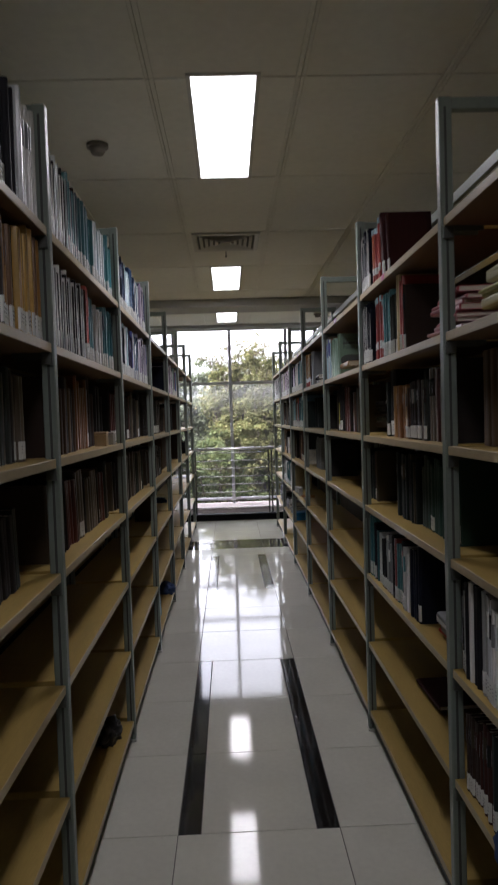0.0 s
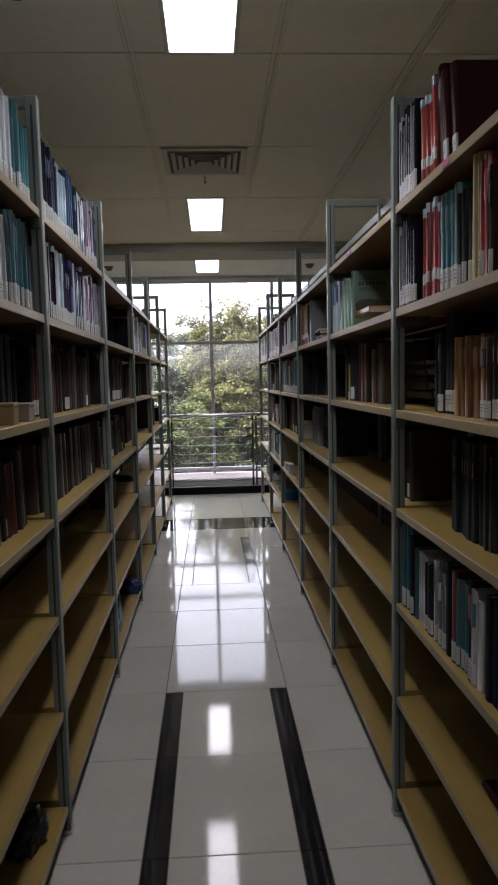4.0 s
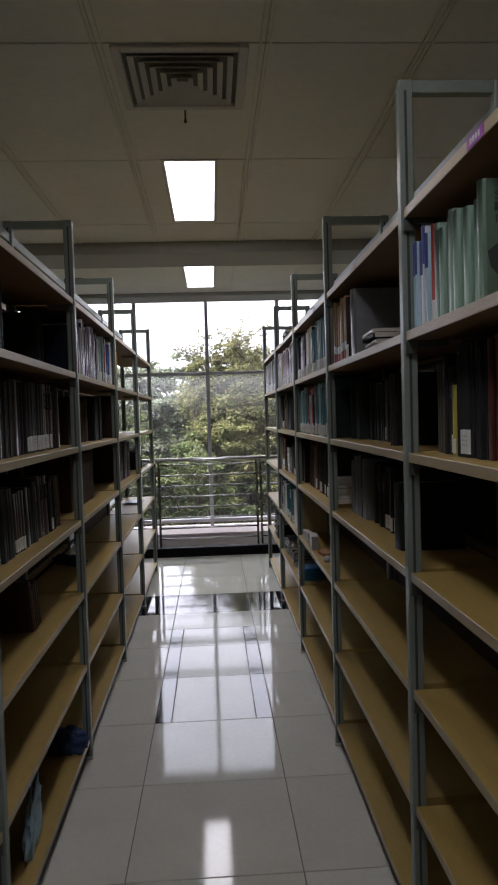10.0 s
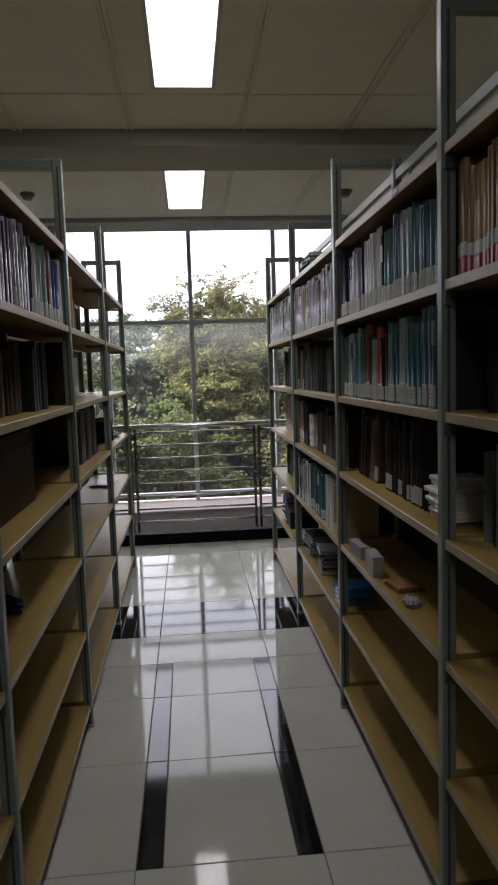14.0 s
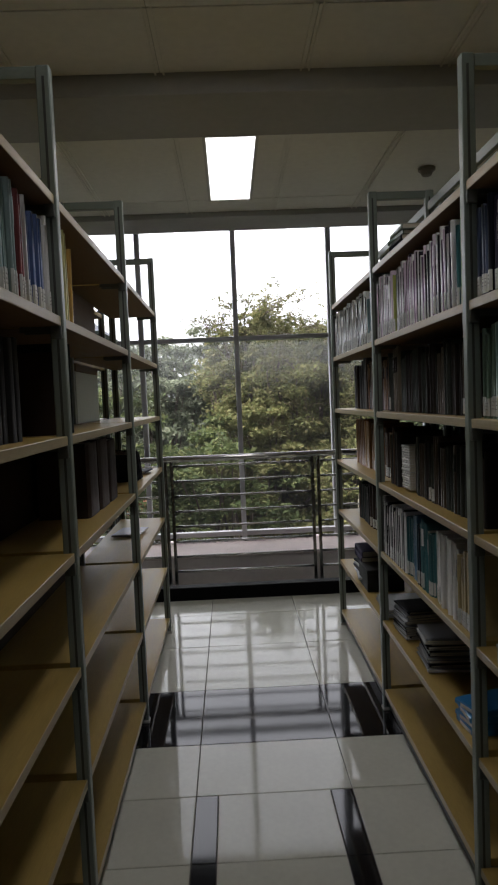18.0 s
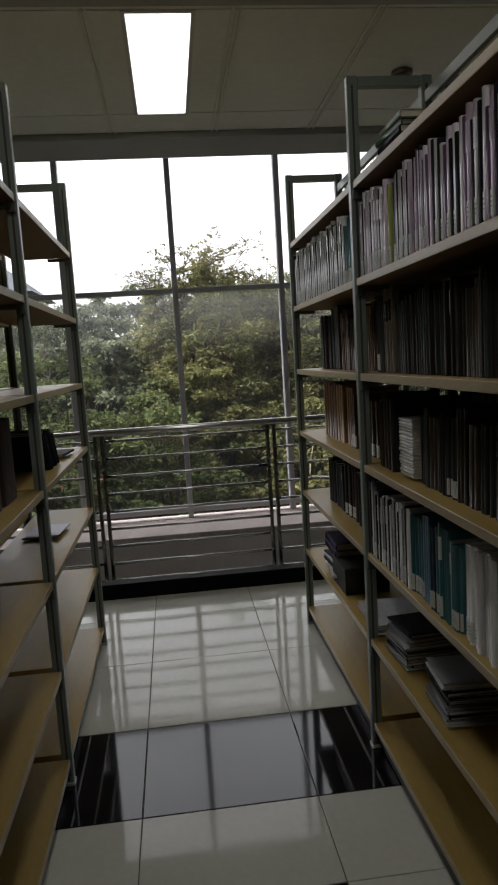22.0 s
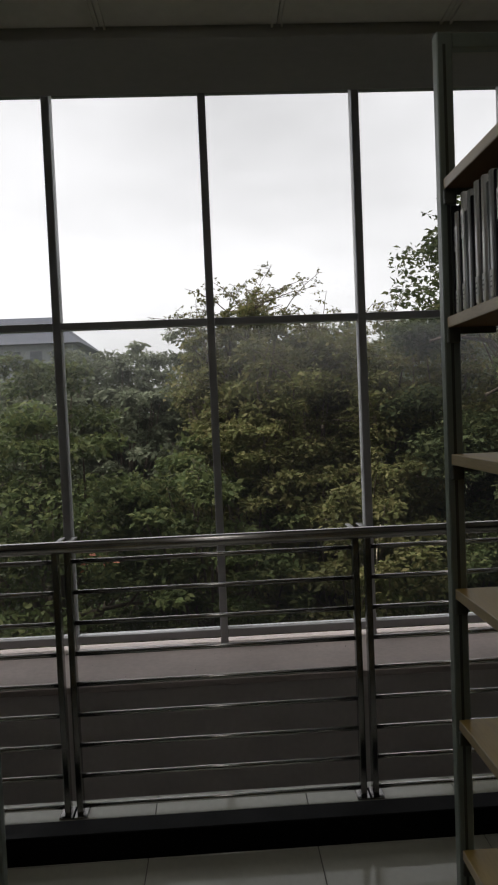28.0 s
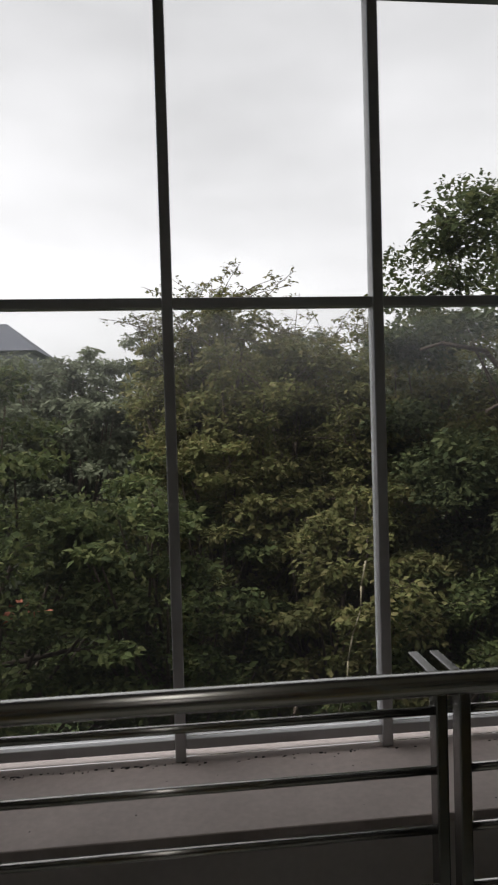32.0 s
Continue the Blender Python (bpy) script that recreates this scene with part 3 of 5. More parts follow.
def cover_mesh(hard):
    """Two boards and a spine with the thickness of card."""
    b = bmesh.new()
    prof = book_edge(hard)
    cols = [[b.verts.new((x, y, z)) for x, y in prof] for z in (0.0, 1.0)]
    for i in range(len(prof) - 1):
        f = b.faces.new((cols[0][i + 1], cols[0][i], cols[1][i], cols[1][i + 1]))
        f.smooth = 1 < i < 5
    inner = [[b.verts.new((x, y, z)) for x, y in ((1.0, 0.09), (0.03, 0.09), (0.03, 0.91), (1.0, 0.91))] for z in (0.0, 1.0)]
    for c, i2, flip in ((cols[0], inner[0], True), (cols[1], inner[1], False)):
        for q in ((c[0], c[1], i2[1], i2[0]), (c[1], c[2], c[3], i2[1]), (c[3], c[4], i2[2], i2[1]), (c[4], c[5], c[6], i2[2]), (c[6], c[7], i2[3], i2[2])):
            b.faces.new(q if not flip else q[::-1])
    lo, hi = inner
    for i in range(3):
        b.faces.new((lo[i], lo[i + 1], hi[i + 1], hi[i]))
    b.faces.new((cols[0][0], lo[0], hi[0], cols[1][0]))
    b.faces.new((lo[3], cols[0][7], cols[1][7], hi[3]))
    return mesh_of(b, M_LABEL)


def page_mesh():
    b = bmesh.new()
    box(b, 0.032, 0.985, 0.092, 0.908, 0.012, 0.986)
    return mesh_of(b, M_PAPER)


def spine_patch(hard, z0, z1, material, lines=()):
    """A strip of paper glued round the spine, with lines of print on it."""
    b = bmesh.new()
    ring = [(0.035, 0.04)] + book_edge(hard)[2:6] + [(0.035, 0.96)]
    vs = [b.verts.new((x - 0.008, y, z)) for z in (z0, z1) for x, y in ring]
    for i in range(5):
        b.faces.new((vs[i + 1], vs[i], vs[i + 6], vs[i + 7]))
    for a0, a1, y0, y1 in lines:
        q = [b.verts.new((-0.012, y, z)) for y, z in ((y1, a0), (y0, a0), (y0, a1), (y1, a1))]
        b.faces.new(q).material_index = 1
    return mesh_of(b, material, M_INK)


COVER = {h: cover_mesh(h) for h in (0, 1)}
PAGES = page_mesh()
PRINT_LINES = ((0.178, 0.190, 0.3, 0.72), (0.140, 0.152, 0.26, 0.68), (0.102, 0.114, 0.34, 0.74))
PATCH = {h: {"spine_label": spine_patch(h, 0.03, 0.24, M_LABEL, PRINT_LINES), "title_panel": spine_patch(h, 0.62, 0.86, M_LABEL, ((0.66, 0.82, 0.42, 0.58),)),
             "foot_band": spine_patch(h, 0.002, 0.16, M_LABEL), "low_label": spine_patch(h, 0.17, 0.29, M_LABEL), "top_panel": spine_patch(h, 0.62, 0.998, M_LABEL), "head_band": spine_patch(h, 0.90, 0.998, M_LABEL)} for h in (0, 1)}
rng = random.Random(7)
SHADE = {}          # dark books added behind the rows, gathered by cover


def inlay(name, me, owner, material=None):
    ob = new(name, me)
    ob.parent = owner
    if material:
        ob.material_slots[0].link = "OBJECT"
        ob.material_slots[0].material = material


def book(m, size, cover, accent, kind, label, hard, labelled, band):
    """A book of its own cover, pages and paper strips; band 1: a title panel, 2: a coloured foot and a low label, 3: a coloured foot, a low label and a pale head, 4: a coloured upper third."""
    ob = tagged(new(kind, COVER[hard]), label, "book", group="books on the shelves")
    ob.matrix_basis = m @ Matrix.Diagonal((*size, 1))
    ob.material_slots[0].link = "OBJECT"
    ob.material_slots[0].material = cover
    if size[1] > 0.0065:
        inlay("page_block", PAGES, ob)
    if labelled:
        inlay("spine_label", PATCH[hard]["spine_label"], ob)
    if band == 1:
        inlay("title_panel", PATCH[hard]["title_panel"], ob, accent)
    elif band == 4:
        inlay("top_panel", PATCH[hard]["top_panel"], ob, accent)
    elif band:
        inlay("foot_band", PATCH[hard]["foot_band"], ob, accent)
        inlay("spine_label", PATCH[hard]["low_label"], ob)
        if band == 3:
            inlay("head_band", PATCH[hard]["head_band"], ob, COVERS["bluewhite"][3])
    return ob


def fill(side, k, level, a, b, palette, high=(0.22, 0.27), thick=(0.012, 0.035), deep=(0.16, 0.21), marked=0.7, kind="book", inset=0.02, lean=0.0, hardness=0.5, dim=False, colours=None, base=None, head=False, crest=None, jut=0.014):
    """Books side by side on one board, from the share a to the share b of the bay, all leaning by lean degrees."""
    front = RIGHT if side > 0 else LEFT
    y, end = FIRST + k * PITCH + 0.028 + a * (PITCH - 0.056), FIRST + k * PITCH + 0.028 + b * (PITCH - 0.056)
    z = LEVELS[level] + 0.0005
    hbase = rng.uniform(*high)
    if dim:
        marked = min(marked, 0.08) if marked == 0.7 else marked
        kind = ("hardback" if side > 0 else "textbook") if level < 3 else ("old_volume" if side > 0 else "reference_book")
    words = WORDS[palette] + " " + kind.replace("_", " ") + (" set back on a dim wooden shelf" if inset > 0.05 else " standing spine out on a wooden shelf")
    cs = [COVERS[palette][i] for i in (colours or range(5))]
    while True:
        run = rng.randint(2, 6)
        ci = rng.randrange(len(cs))
        h, t, d = hbase + rng.uniform(-0.03, 0.02), rng.uniform(*thick), rng.uniform(*deep)
        same = rng.random() < 0.45
        hard = int(rng.random() < hardness)
        lab, band = int(rng.random() < marked), int(rng.random() < min(0.35 if t > 0.014 else 0.06, marked))
        if base:
            lab, band = 0, 3 if head else 2
        if crest:
            lab, band = 0, 4
        for _ in range(run if same else 1):
            hh = min(h + rng.uniform(-0.003, 0.003), 0.292 if level else 0.34)
            tilt = rng.uniform(-0.5, 0.5) + lean
            s = math.sin(radians(abs(tilt)))
            foot = t * math.cos(radians(tilt))
            if y + foot + hh * s * (abs(lean) > 1) > end:
                return
            c = cs[ci] if rng.random() < 0.93 else rng.choice(cs)
            acc = base or crest or rng.choice(cs)
            x = front + side * (inset + rng.uniform(0, jut))
            # tilt > 0 leans towards the near end of the aisle
            lift = t * s if tilt < 0 else 0.0
            y0 = y + (hh * s if tilt > 1 else 0.0)
            if side > 0:
                m = pose(x, y0, z + lift, tilt, 0, 0)
            else:
                m = pose(x, y0 + foot, z + (t * s if tilt > 0 else 0.0), -tilt, 0, 180)
            book(m, (d, t, hh), c, acc, kind, words, hard, lab, band)
            y += foot + 0.0008 + 0.012 * s
            if not same:
                break


def striped(side, k, level, a, b, pairs, palette, pale, dark, share=0.56):
    """Pale volumes parted by dark ones, which serve as dark spines and as shade in the gaps, in pairs from the share a
    to the share b of the bay; share: the pale one's part of a pair.
    """
    step = (b - a) / pairs
    t = step * (PITCH - 0.056)
    for i in range(pairs):
        q = a + i * step
        fill(side, k, level, q, q + step * share, palette, high=(0.250, 0.256), thick=(t * (share - 0.07), t * (share - 0.03)), marked=0.7, kind="journal" if side > 0 else "serial_volume", colours=(pale[i % len(pale)],), hardness=0, inset=0.018, jut=0.003)
        fill(side, k, level, q + step * share, q + step, palette, high=(0.246, 0.252), thick=(t * (0.93 - share), t * (0.97 - share)), marked=0, kind="magazine" if side > 0 else "bulletin", colours=(dark[i % len(dark)],), hardness=0, inset=0.018, jut=0.003)


def flat_stack(side, k, level, at, count, palette, w=0.20, h=0.27, thick=(0.008, 0.03), inset=0.03, turn=0.0, kind="book", colours=None, neat=4, above=0.0):
    """Books or papers lying on one another, spines to the aisle; above: the height of a stack that they lie on."""
    front = RIGHT if side > 0 else LEFT
    z = LEVELS[level] + 0.0005 + above
    y = FIRST + k * PITCH + 0.03 + at * (PITCH - 0.06)
    for i in range(count):
        t = rng.uniform(*thick)
        c = COVERS[palette][rng.choice(colours or range(5))]
        x = front + side * (inset + rng.uniform(0, 0.005 * neat))
        m = pose(x, y + rng.uniform(-0.003, 0.003) * neat, z + (t if side < 0 else 0.0), 0, 0, turn + rng.uniform(-neat, neat) + (180 if side < 0 else 0)) @ pose(0, h / 2, t if side > 0 else 0, 90, 0, 0)
        book(m, (w, t, h), c, c, kind, WORDS[palette] + " " + kind.replace("_", " ") + " lying flat on a shelf", 0, 0, 0)
        z += t + 0.0008


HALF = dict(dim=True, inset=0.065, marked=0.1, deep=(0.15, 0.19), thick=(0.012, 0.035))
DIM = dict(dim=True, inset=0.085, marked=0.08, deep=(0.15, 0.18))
# right row, from the entrance to the window
fill(1, -2, 1, 0.0, 1.0, "greywhite", kind="journal", dim=True)
fill(1, -2, 4, 0.0, 1.0, "greywhite", kind="journal", dim=True)
flat_stack(1, -1, 1, 0.72, 5, "yellow", kind="report", colours=(4, 2))
flat_stack(1, -1, 1, 0.35, 4, "greywhite", kind="report")
fill(1, -1, 2, 0.1, 1.0, "umber", **DIM)
fill(1, -1, 3, 0.3, 0.9, "dark", **DIM)
fill(1, -1, 4, 0.15, 1.0, "greywhite", kind="journal", thick=(0.01, 0.024), high=(0.25, 0.27))
fill(1, -1, 5, 0.5, 0.97, "dark", thick=(0.01, 0.024))
for i in range(7):
    for level in (0, 1):
        a = 0.852 + 0.0205 * i
        fill(1, 0, level, a, a + 0.0164, "stripe", high=(0.25, 0.252), marked=1, kind="bound_volume", thick=(0.0188, 0.0192), colours=(0,), hardness=0, inset=0.014, jut=0.002)
        # thin white fillers, added for the pale edges between the black volumes
        fill(1, 0, level, a + 0.0164, a + 0.0204, "greywhite", high=(0.246, 0.248), marked=0, kind="magazine", thick=(0.0040, 0.0043), colours=(1,), hardness=0, inset=0.014, jut=0.002)
fill(1, 0, 0, 0.735, 0.85, "red", high=(0.262, 0.268), thick=(0.022, 0.026), lean=-3, colours=(0, 0, 1), hardness=0, kind="bound_volume", base=COVERS["red"][0], head=True)
fill(1, 0, 0, 0.60, 0.735, "red", high=(0.255, 0.265), thick=(0.030, 0.034), colours=(4,), hardness=0, lean=-7, kind="bound_volume")
fill(1, 0, 1, 0.69, 0.845, "red", high=(0.245, 0.25), thick=(0.020, 0.024), colours=(0, 0, 1), hardness=0, kind="bound_volume", base=COVERS["red"][0], head=True)
fill(1, 0, 1, 0.59, 0.69, "teal", high=(0.265, 0.27), thick=(0.022, 0.03), colours=(1, 0, 1), kind="bound_volume")
fill(1, 0, 1, 0.51, 0.59, "dusk", high=(0.24, 0.26), thick=(0.018, 0.024), colours=(2, 4, 3), marked=0.8, kind="bound_volume")
fill(1, 0, 1, 0.465, 0.51, "ochre", high=(0.28, 0.285), thick=(0.024, 0.026), colours=(0, 3), kind="bound_volume")
fill(1, 0, 1, 0.425, 0.465, "red", high=(0.285, 0.29), thick=(0.022, 0.024), colours=(0,), kind="bound_volume")
fill(1, 0, 1, 0.405, 0.425, "dark", high=(0.25, 0.26), thick=(0.016, 0.02), colours=(0, 1), kind="bound_volume")
flat_stack(1, 0, 1, 0.06, 7, "pink", kind="report", thick=(0.010, 0.020), colours=(0, 1, 1, 3), neat=7)
fill(1, 0, 2, 0.80, 0.86, "dark", dim=True, inset=0.07, colours=(0, 2))
fill(1, 0, 2, 0.70, 0.80, "dark", dim=True, inset=0.06, marked=1, thick=(0.03, 0.04), colours=(0, 2))
fill(1, 0, 2, 0.46, 0.69, "brown", dim=True, inset=0.05, colours=(1, 1, 0, 2), marked=0.9, thick=(0.02, 0.035))
fill(1, 0, 2, 0.28, 0.46, "dusk", dim=True, inset=0.05, colours=(2, 3, 2, 4), marked=0.9, thick=(0.018, 0.03))
fill(1, 0, 2, 0.06, 0.28, "dusk", dim=True, inset=0.06, marked=0.3)
fill(1, 0, 3, 0.48, 0.74, "dark", dim=True, inset=0.07, marked=0.3, colours=(0, 2, 4))
fill(1, 0, 3, 0.10, 0.48, "forest", dim=True, inset=0.08, marked=0.2, colours=(0, 1, 3), thick=(0.02, 0.04))
fill(1, 0, 4, 0.44, 0.62, "mixed", high=(0.24, 0.27), thick=(0.012, 0.03), kind="journal", colours=(1, 2, 3, 0))
fill(1, 0, 4, 0.62, 0.80, "greywhite", high=(0.24, 0.27), thick=(0.012, 0.03), kind="journal")
fill(1, 0, 4, 0.92, 1.0, "teal", high=(0.24, 0.27), thick=(0.008, 0.02), kind="journal", colours=(0, 3, 1))
fill(1, 0, 4, 0.80, 0.92, "mixed", high=(0.24, 0.27), thick=(0.008, 0.02), kind="journal", colours=(1, 0, 1, 2))
fill(1, 0, 4, 0.32, 0.44, "stripe", high=(0.26, 0.27), thick=(0.02, 0.035), kind="journal", colours=(0, 1))
flat_stack(1, 0, 4, 0.06, 3, "greywhite", kind="journal")
flat_stack(1, 0, 4, 0.09, 2, "red", kind="report", inset=0.05, colours=(0,))
flat_stack(1, 0, 5, 0.42, 1, "red", kind="report", inset=0.08, colours=(4,))
fill(1, 1, 1, 0.90, 1.0, "bluewhite", high=(0.238, 0.24), thick=(0.010, 0.013), colours=(1, 3, 1), marked=0, hardness=0, kind="magazine", crest=COVERS["violet"][0])
fill(1, 1, 1, 0.885, 0.90, "red", high=(0.24, 0.242), thick=(0.012, 0.014), colours=(0,), kind="magazine")
fill(1, 1, 1, 0.605, 0.88, "green", high=(0.235, 0.24), thick=(0.030, 0.034), colours=(1, 3, 1), hardness=1, marked=0, kind="bound_volume")
flat_stack(1, 1, 1, 0.42, 1, "brown", w=0.12, h=0.25, thick=(0.026, 0.03), inset=0.012, colours=(1,), kind="box_file", neat=1)
fill(1, 1, 2, 0.93, 1.0, "dark", dim=True, inset=0.07, marked=0.3, colours=(0, 4))
fill(1, 1, 2, 0.87, 0.93, "dusk", dim=True, inset=0.07, marked=0.3, thick=(0.018, 0.024), colours=(4, 2))
fill(1, 1, 2, 0.855, 0.87, "yellow", high=(0.20, 0.21), dim=True, inset=0.065, marked=1, thick=(0.010, 0.011), colours=(0,))
fill(1, 1, 2, 0.70, 0.857, "dark", dim=True, inset=0.065, marked=0.12, thick=(0.011, 0.016), colours=(0, 0, 4))
fill(1, 1, 2, 0.55, 0.69, "dusk", dim=True, inset=0.07, marked=0, thick=(0.012, 0.03), colours=(1, 1, 4))
fill(1, 1, 2, 0.48, 0.55, "brown", dim=True, inset=0.08, marked=0, thick=(0.05, 0.06), colours=(2, 1))
fill(1, 1, 2, 0.36, 0.47, "dark", dim=True, inset=0.07, thick=(0.03, 0.05), marked=0)
flat_stack(1, 1, 2, 0.15, 6, "dark", kind="report", inset=0.14, w=0.14)
fill(1, 1, 3, 0.05, 0.3, "dark", **DIM)
fill(1, 2, 1, 0.74, 1.0, "brown", high=(0.255, 0.262), thick=(0.022, 0.034), colours=(0, 0, 3), kind="bound_volume", base=COVERS["red"][0])
fill(1, 2, 1, 0.71, 0.74, "dark", high=(0.27, 0.28), kind="bound_volume")
fill(1, 2, 1, 0.62, 0.70, "greywhite", high=(0.25, 0.255), thick=(0.06, 0.07), deep=(0.22, 0.23), colours=(2,), marked=0, hardness=1, kind="box_file")
flat_stack(1, 2, 1, 0.42, 3, "stripe", h=0.2, w=0.18, thick=(0.014, 0.022), inset=0.02, colours=(0, 2, 3), kind="report")
fill(1, 2, 2, 0.82, 0.97, "dark", dim=True, inset=0.09, thick=(0.05, 0.06), colours=(2, 4), marked=0)
fill(1, 2, 2, 0.35, 0.8, "dark", dim=True, inset=0.125, marked=0.1, thick=(0.02, 0.05), deep=(0.13, 0.15), colours=(0, 2, 1))
fill(1, 2, 2, 0.28, 0.34, "umber", dim=True, inset=0.06)
fill(1, 2, 3, 0.74, 0.98, "greywhite", dim=True, inset=0.09, thick=(0.006, 0.014), colours=(2, 4), marked=0)
fill(1, 2, 3, 0.45, 0.72, "dark", dim=True, inset=0.11, marked=0.2, thick=(0.015, 0.04), deep=(0.14, 0.16), colours=(0, 2, 3))
fill(1, 2, 3, 0.2, 0.3, "dark", dim=True, inset=0.05, thick=(0.08, 0.09), deep=(0.2, 0.22))
fill(1, 3, 1, 0.90, 1.0, "stripe", thick=(0.018, 0.026), high=(0.255, 0.26), marked=1, kind="magazine", colours=(0, 1, 4))
fill(1, 3, 1, 0.70, 0.90, "violet", thick=(0.008, 0.02), high=(0.25, 0.255), marked=1, kind="journal", colours=(2, 4, 2, 1))
fill(1, 3, 1, 0.46, 0.70, "greywhite", thick=(0.008, 0.02), high=(0.25, 0.255), marked=1, kind="journal", colours=(1, 4, 3, 1))
fill(1, 3, 1, 0.22, 0.46, "teal", thick=(0.010, 0.022), high=(0.25, 0.26), marked=1, kind="journal", colours=(2, 1, 4, 2))
fill(1, 3, 1, 0.0, 0.22, "mixed", thick=(0.008, 0.018), marked=1, kind="magazine", colours=(0, 1, 2, 4, 1))
fill(1, 3, 2, 0.90, 0.99, "green", high=(0.24, 0.25), inset=0.03, thick=(0.006, 0.014), colours=(2, 3), marked=1, kind="journal")
fill(1, 3, 2, 0.68, 0.90, "teal", high=(0.25, 0.26), thick=(0.008, 0.020), marked=1, kind="bound_volume", colours=(1, 0, 2, 1, 4))
fill(1, 3, 2, 0.58, 0.68, "brown", high=(0.25, 0.26), thick=(0.008, 0.016), kind="journal", marked=1, colours=(2, 4, 1))
fill(1, 3, 2, 0.545, 0.58, "greywhite", high=(0.24, 0.25), thick=(0.010, 0.014), kind="journal", marked=1, colours=(0,))
fill(1, 3, 2, 0.50, 0.545, "red", high=(0.25, 0.26), thick=(0.016, 0.02), kind="journal", marked=1, colours=(0, 4))
fill(1, 3, 2, 0.44, 0.50, "brown", high=(0.24, 0.25), thick=(0.01, 0.016), kind="journal", marked=1, colours=(2, 4))
fill(1, 3, 2, 0.06, 0.44, "teal", high=(0.25, 0.265), thick=(0.009, 0.022), marked=1, kind="bound_volume", colours=(0, 3, 4, 2, 0))
fill(1, 3, 2, 0.0, 0.06, "dark", high=(0.23, 0.25), thick=(0.03, 0.04), marked=0, kind="bound_volume")
fill(1, 3, 3, 0.66, 0.95, "brown", dim=True, inset=0.07, thick=(0.006, 0.014), lean=10, marked=0.2, colours=(2, 1, 4))
fill(1, 3, 3, 0.22, 0.64, "umber", dim=True, inset=0.07, thick=(0.008, 0.02), lean=2, marked=0.1)
flat_stack(1, 3, 3, 0.10, 8, "greywhite", w=0.13, h=0.11, thick=(0.012, 0.016), kind="folder", colours=(1, 1, 3), inset=0.03, neat=5)
striped(1, 4, 1, 0.76, 1.0, 9, "mauve", (0, 2, 0), (3, 4, 3))
fill(1, 4, 1, 0.73, 0.76, "yellow", thick=(0.008, 0.012), kind="magazine")
fill(1, 4, 1, 0.69, 0.72, "teal", thick=(0.016, 0.02), high=(0.25, 0.255), marked=1, kind="journal", colours=(4, 0))
striped(1, 4, 1, 0.58, 0.685, 6, "mauve", (0, 2), (4, 3))
fill(1, 4, 1, 0.555, 0.58, "mauve", thick=(0.012, 0.013), marked=0, kind="magazine", colours=(1,))
striped(1, 4, 1, 0.48, 0.555, 4, "mauve", (2, 0), (1, 4))
striped(1, 4, 1, 0.10, 0.48, 12, "mauve", (2, 2, 0), (4, 4, 1), 0.5)
fill(1, 4, 1, 0.065, 0.10, "teal", thick=(0.010, 0.018), marked=0.8, kind="journal", colours=(1, 0))
fill(1, 4, 1, 0.045, 0.065, "yellow", thick=(0.010, 0.012), high=(0.26, 0.265), marked=0, kind="magazine", colours=(1,))
fill(1, 4, 1, 0.0, 0.045, "teal", thick=(0.010, 0.018), marked=0.8, kind="journal", colours=(2, 1))
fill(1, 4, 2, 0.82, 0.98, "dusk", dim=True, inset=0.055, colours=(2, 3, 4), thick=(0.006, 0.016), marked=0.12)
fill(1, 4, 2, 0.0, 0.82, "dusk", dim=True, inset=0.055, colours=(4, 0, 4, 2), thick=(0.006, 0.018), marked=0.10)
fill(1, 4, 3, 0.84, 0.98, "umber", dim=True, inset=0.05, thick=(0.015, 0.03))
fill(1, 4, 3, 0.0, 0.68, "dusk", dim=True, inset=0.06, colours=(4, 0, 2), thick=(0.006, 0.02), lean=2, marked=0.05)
striped(1, 4, 4, 0.66, 1.0, 12, "greywhite", (1, 0, 1), (4, 2, 4))
fill(1, 4, 4, 0.50, 0.66, "teal", high=(0.24, 0.26), thick=(0.01, 0.02), kind="journal", colours=(4, 3, 4, 0), marked=0.3)
fill(1, 4, 4, 0.36, 0.50, "mixed", high=(0.24, 0.26), thick=(0.008, 0.016), kind="journal", colours=(1, 2, 0, 2))
fill(1, 4, 4, 0.14, 0.36, "greywhite", high=(0.25, 0.26), thick=(0.015, 0.03), kind="journal", colours=(1, 2, 3, 0, 1))
fill(1, 4, 4, 0.02, 0.14, "ochre", high=(0.24, 0.25), thick=(0.02, 0.035), kind="journal", colours=(3, 0))
flat_stack(1, 4, 5, 0.82, 15, "greywhite", w=0.2, h=0.17, thick=(0.006, 0.010), kind="magazine", colours=(2, 4, 0), turn=4)
flat_stack(1, 4, 5, 0.54, 15, "greywhite", w=0.2, h=0.17, thick=(0.006, 0.010), kind="magazine", colours=(2, 4, 2, 0), turn=-3)
flat_stack(1, 4, 3, 0.735, 17, "greywhite", w=0.14, h=0.12, thick=(0.009, 0.011), kind="booklet", colours=(1,), inset=0.05, neat=0.6)
flat_stack(1, 4, 0, 0.79, 2, "stripe", w=0.19, h=0.24, thick=(0.016, 0.022), kind="report", colours=(0, 2), inset=0.04)
flat_stack(1, 4, 0, 0.80, 2, "green", w=0.17, h=0.22, thick=(0.02, 0.024), kind="report", colours=(2, 4), inset=0.05, above=0.045)
striped(1, 5, 1, 0.32, 1.0, 20, "greywhite", (1, 1, 3), (4, 4, 2), 0.6)
striped(1, 5, 1, 0.14, 0.32, 6, "greywhite", (1, 3), (4, 2))
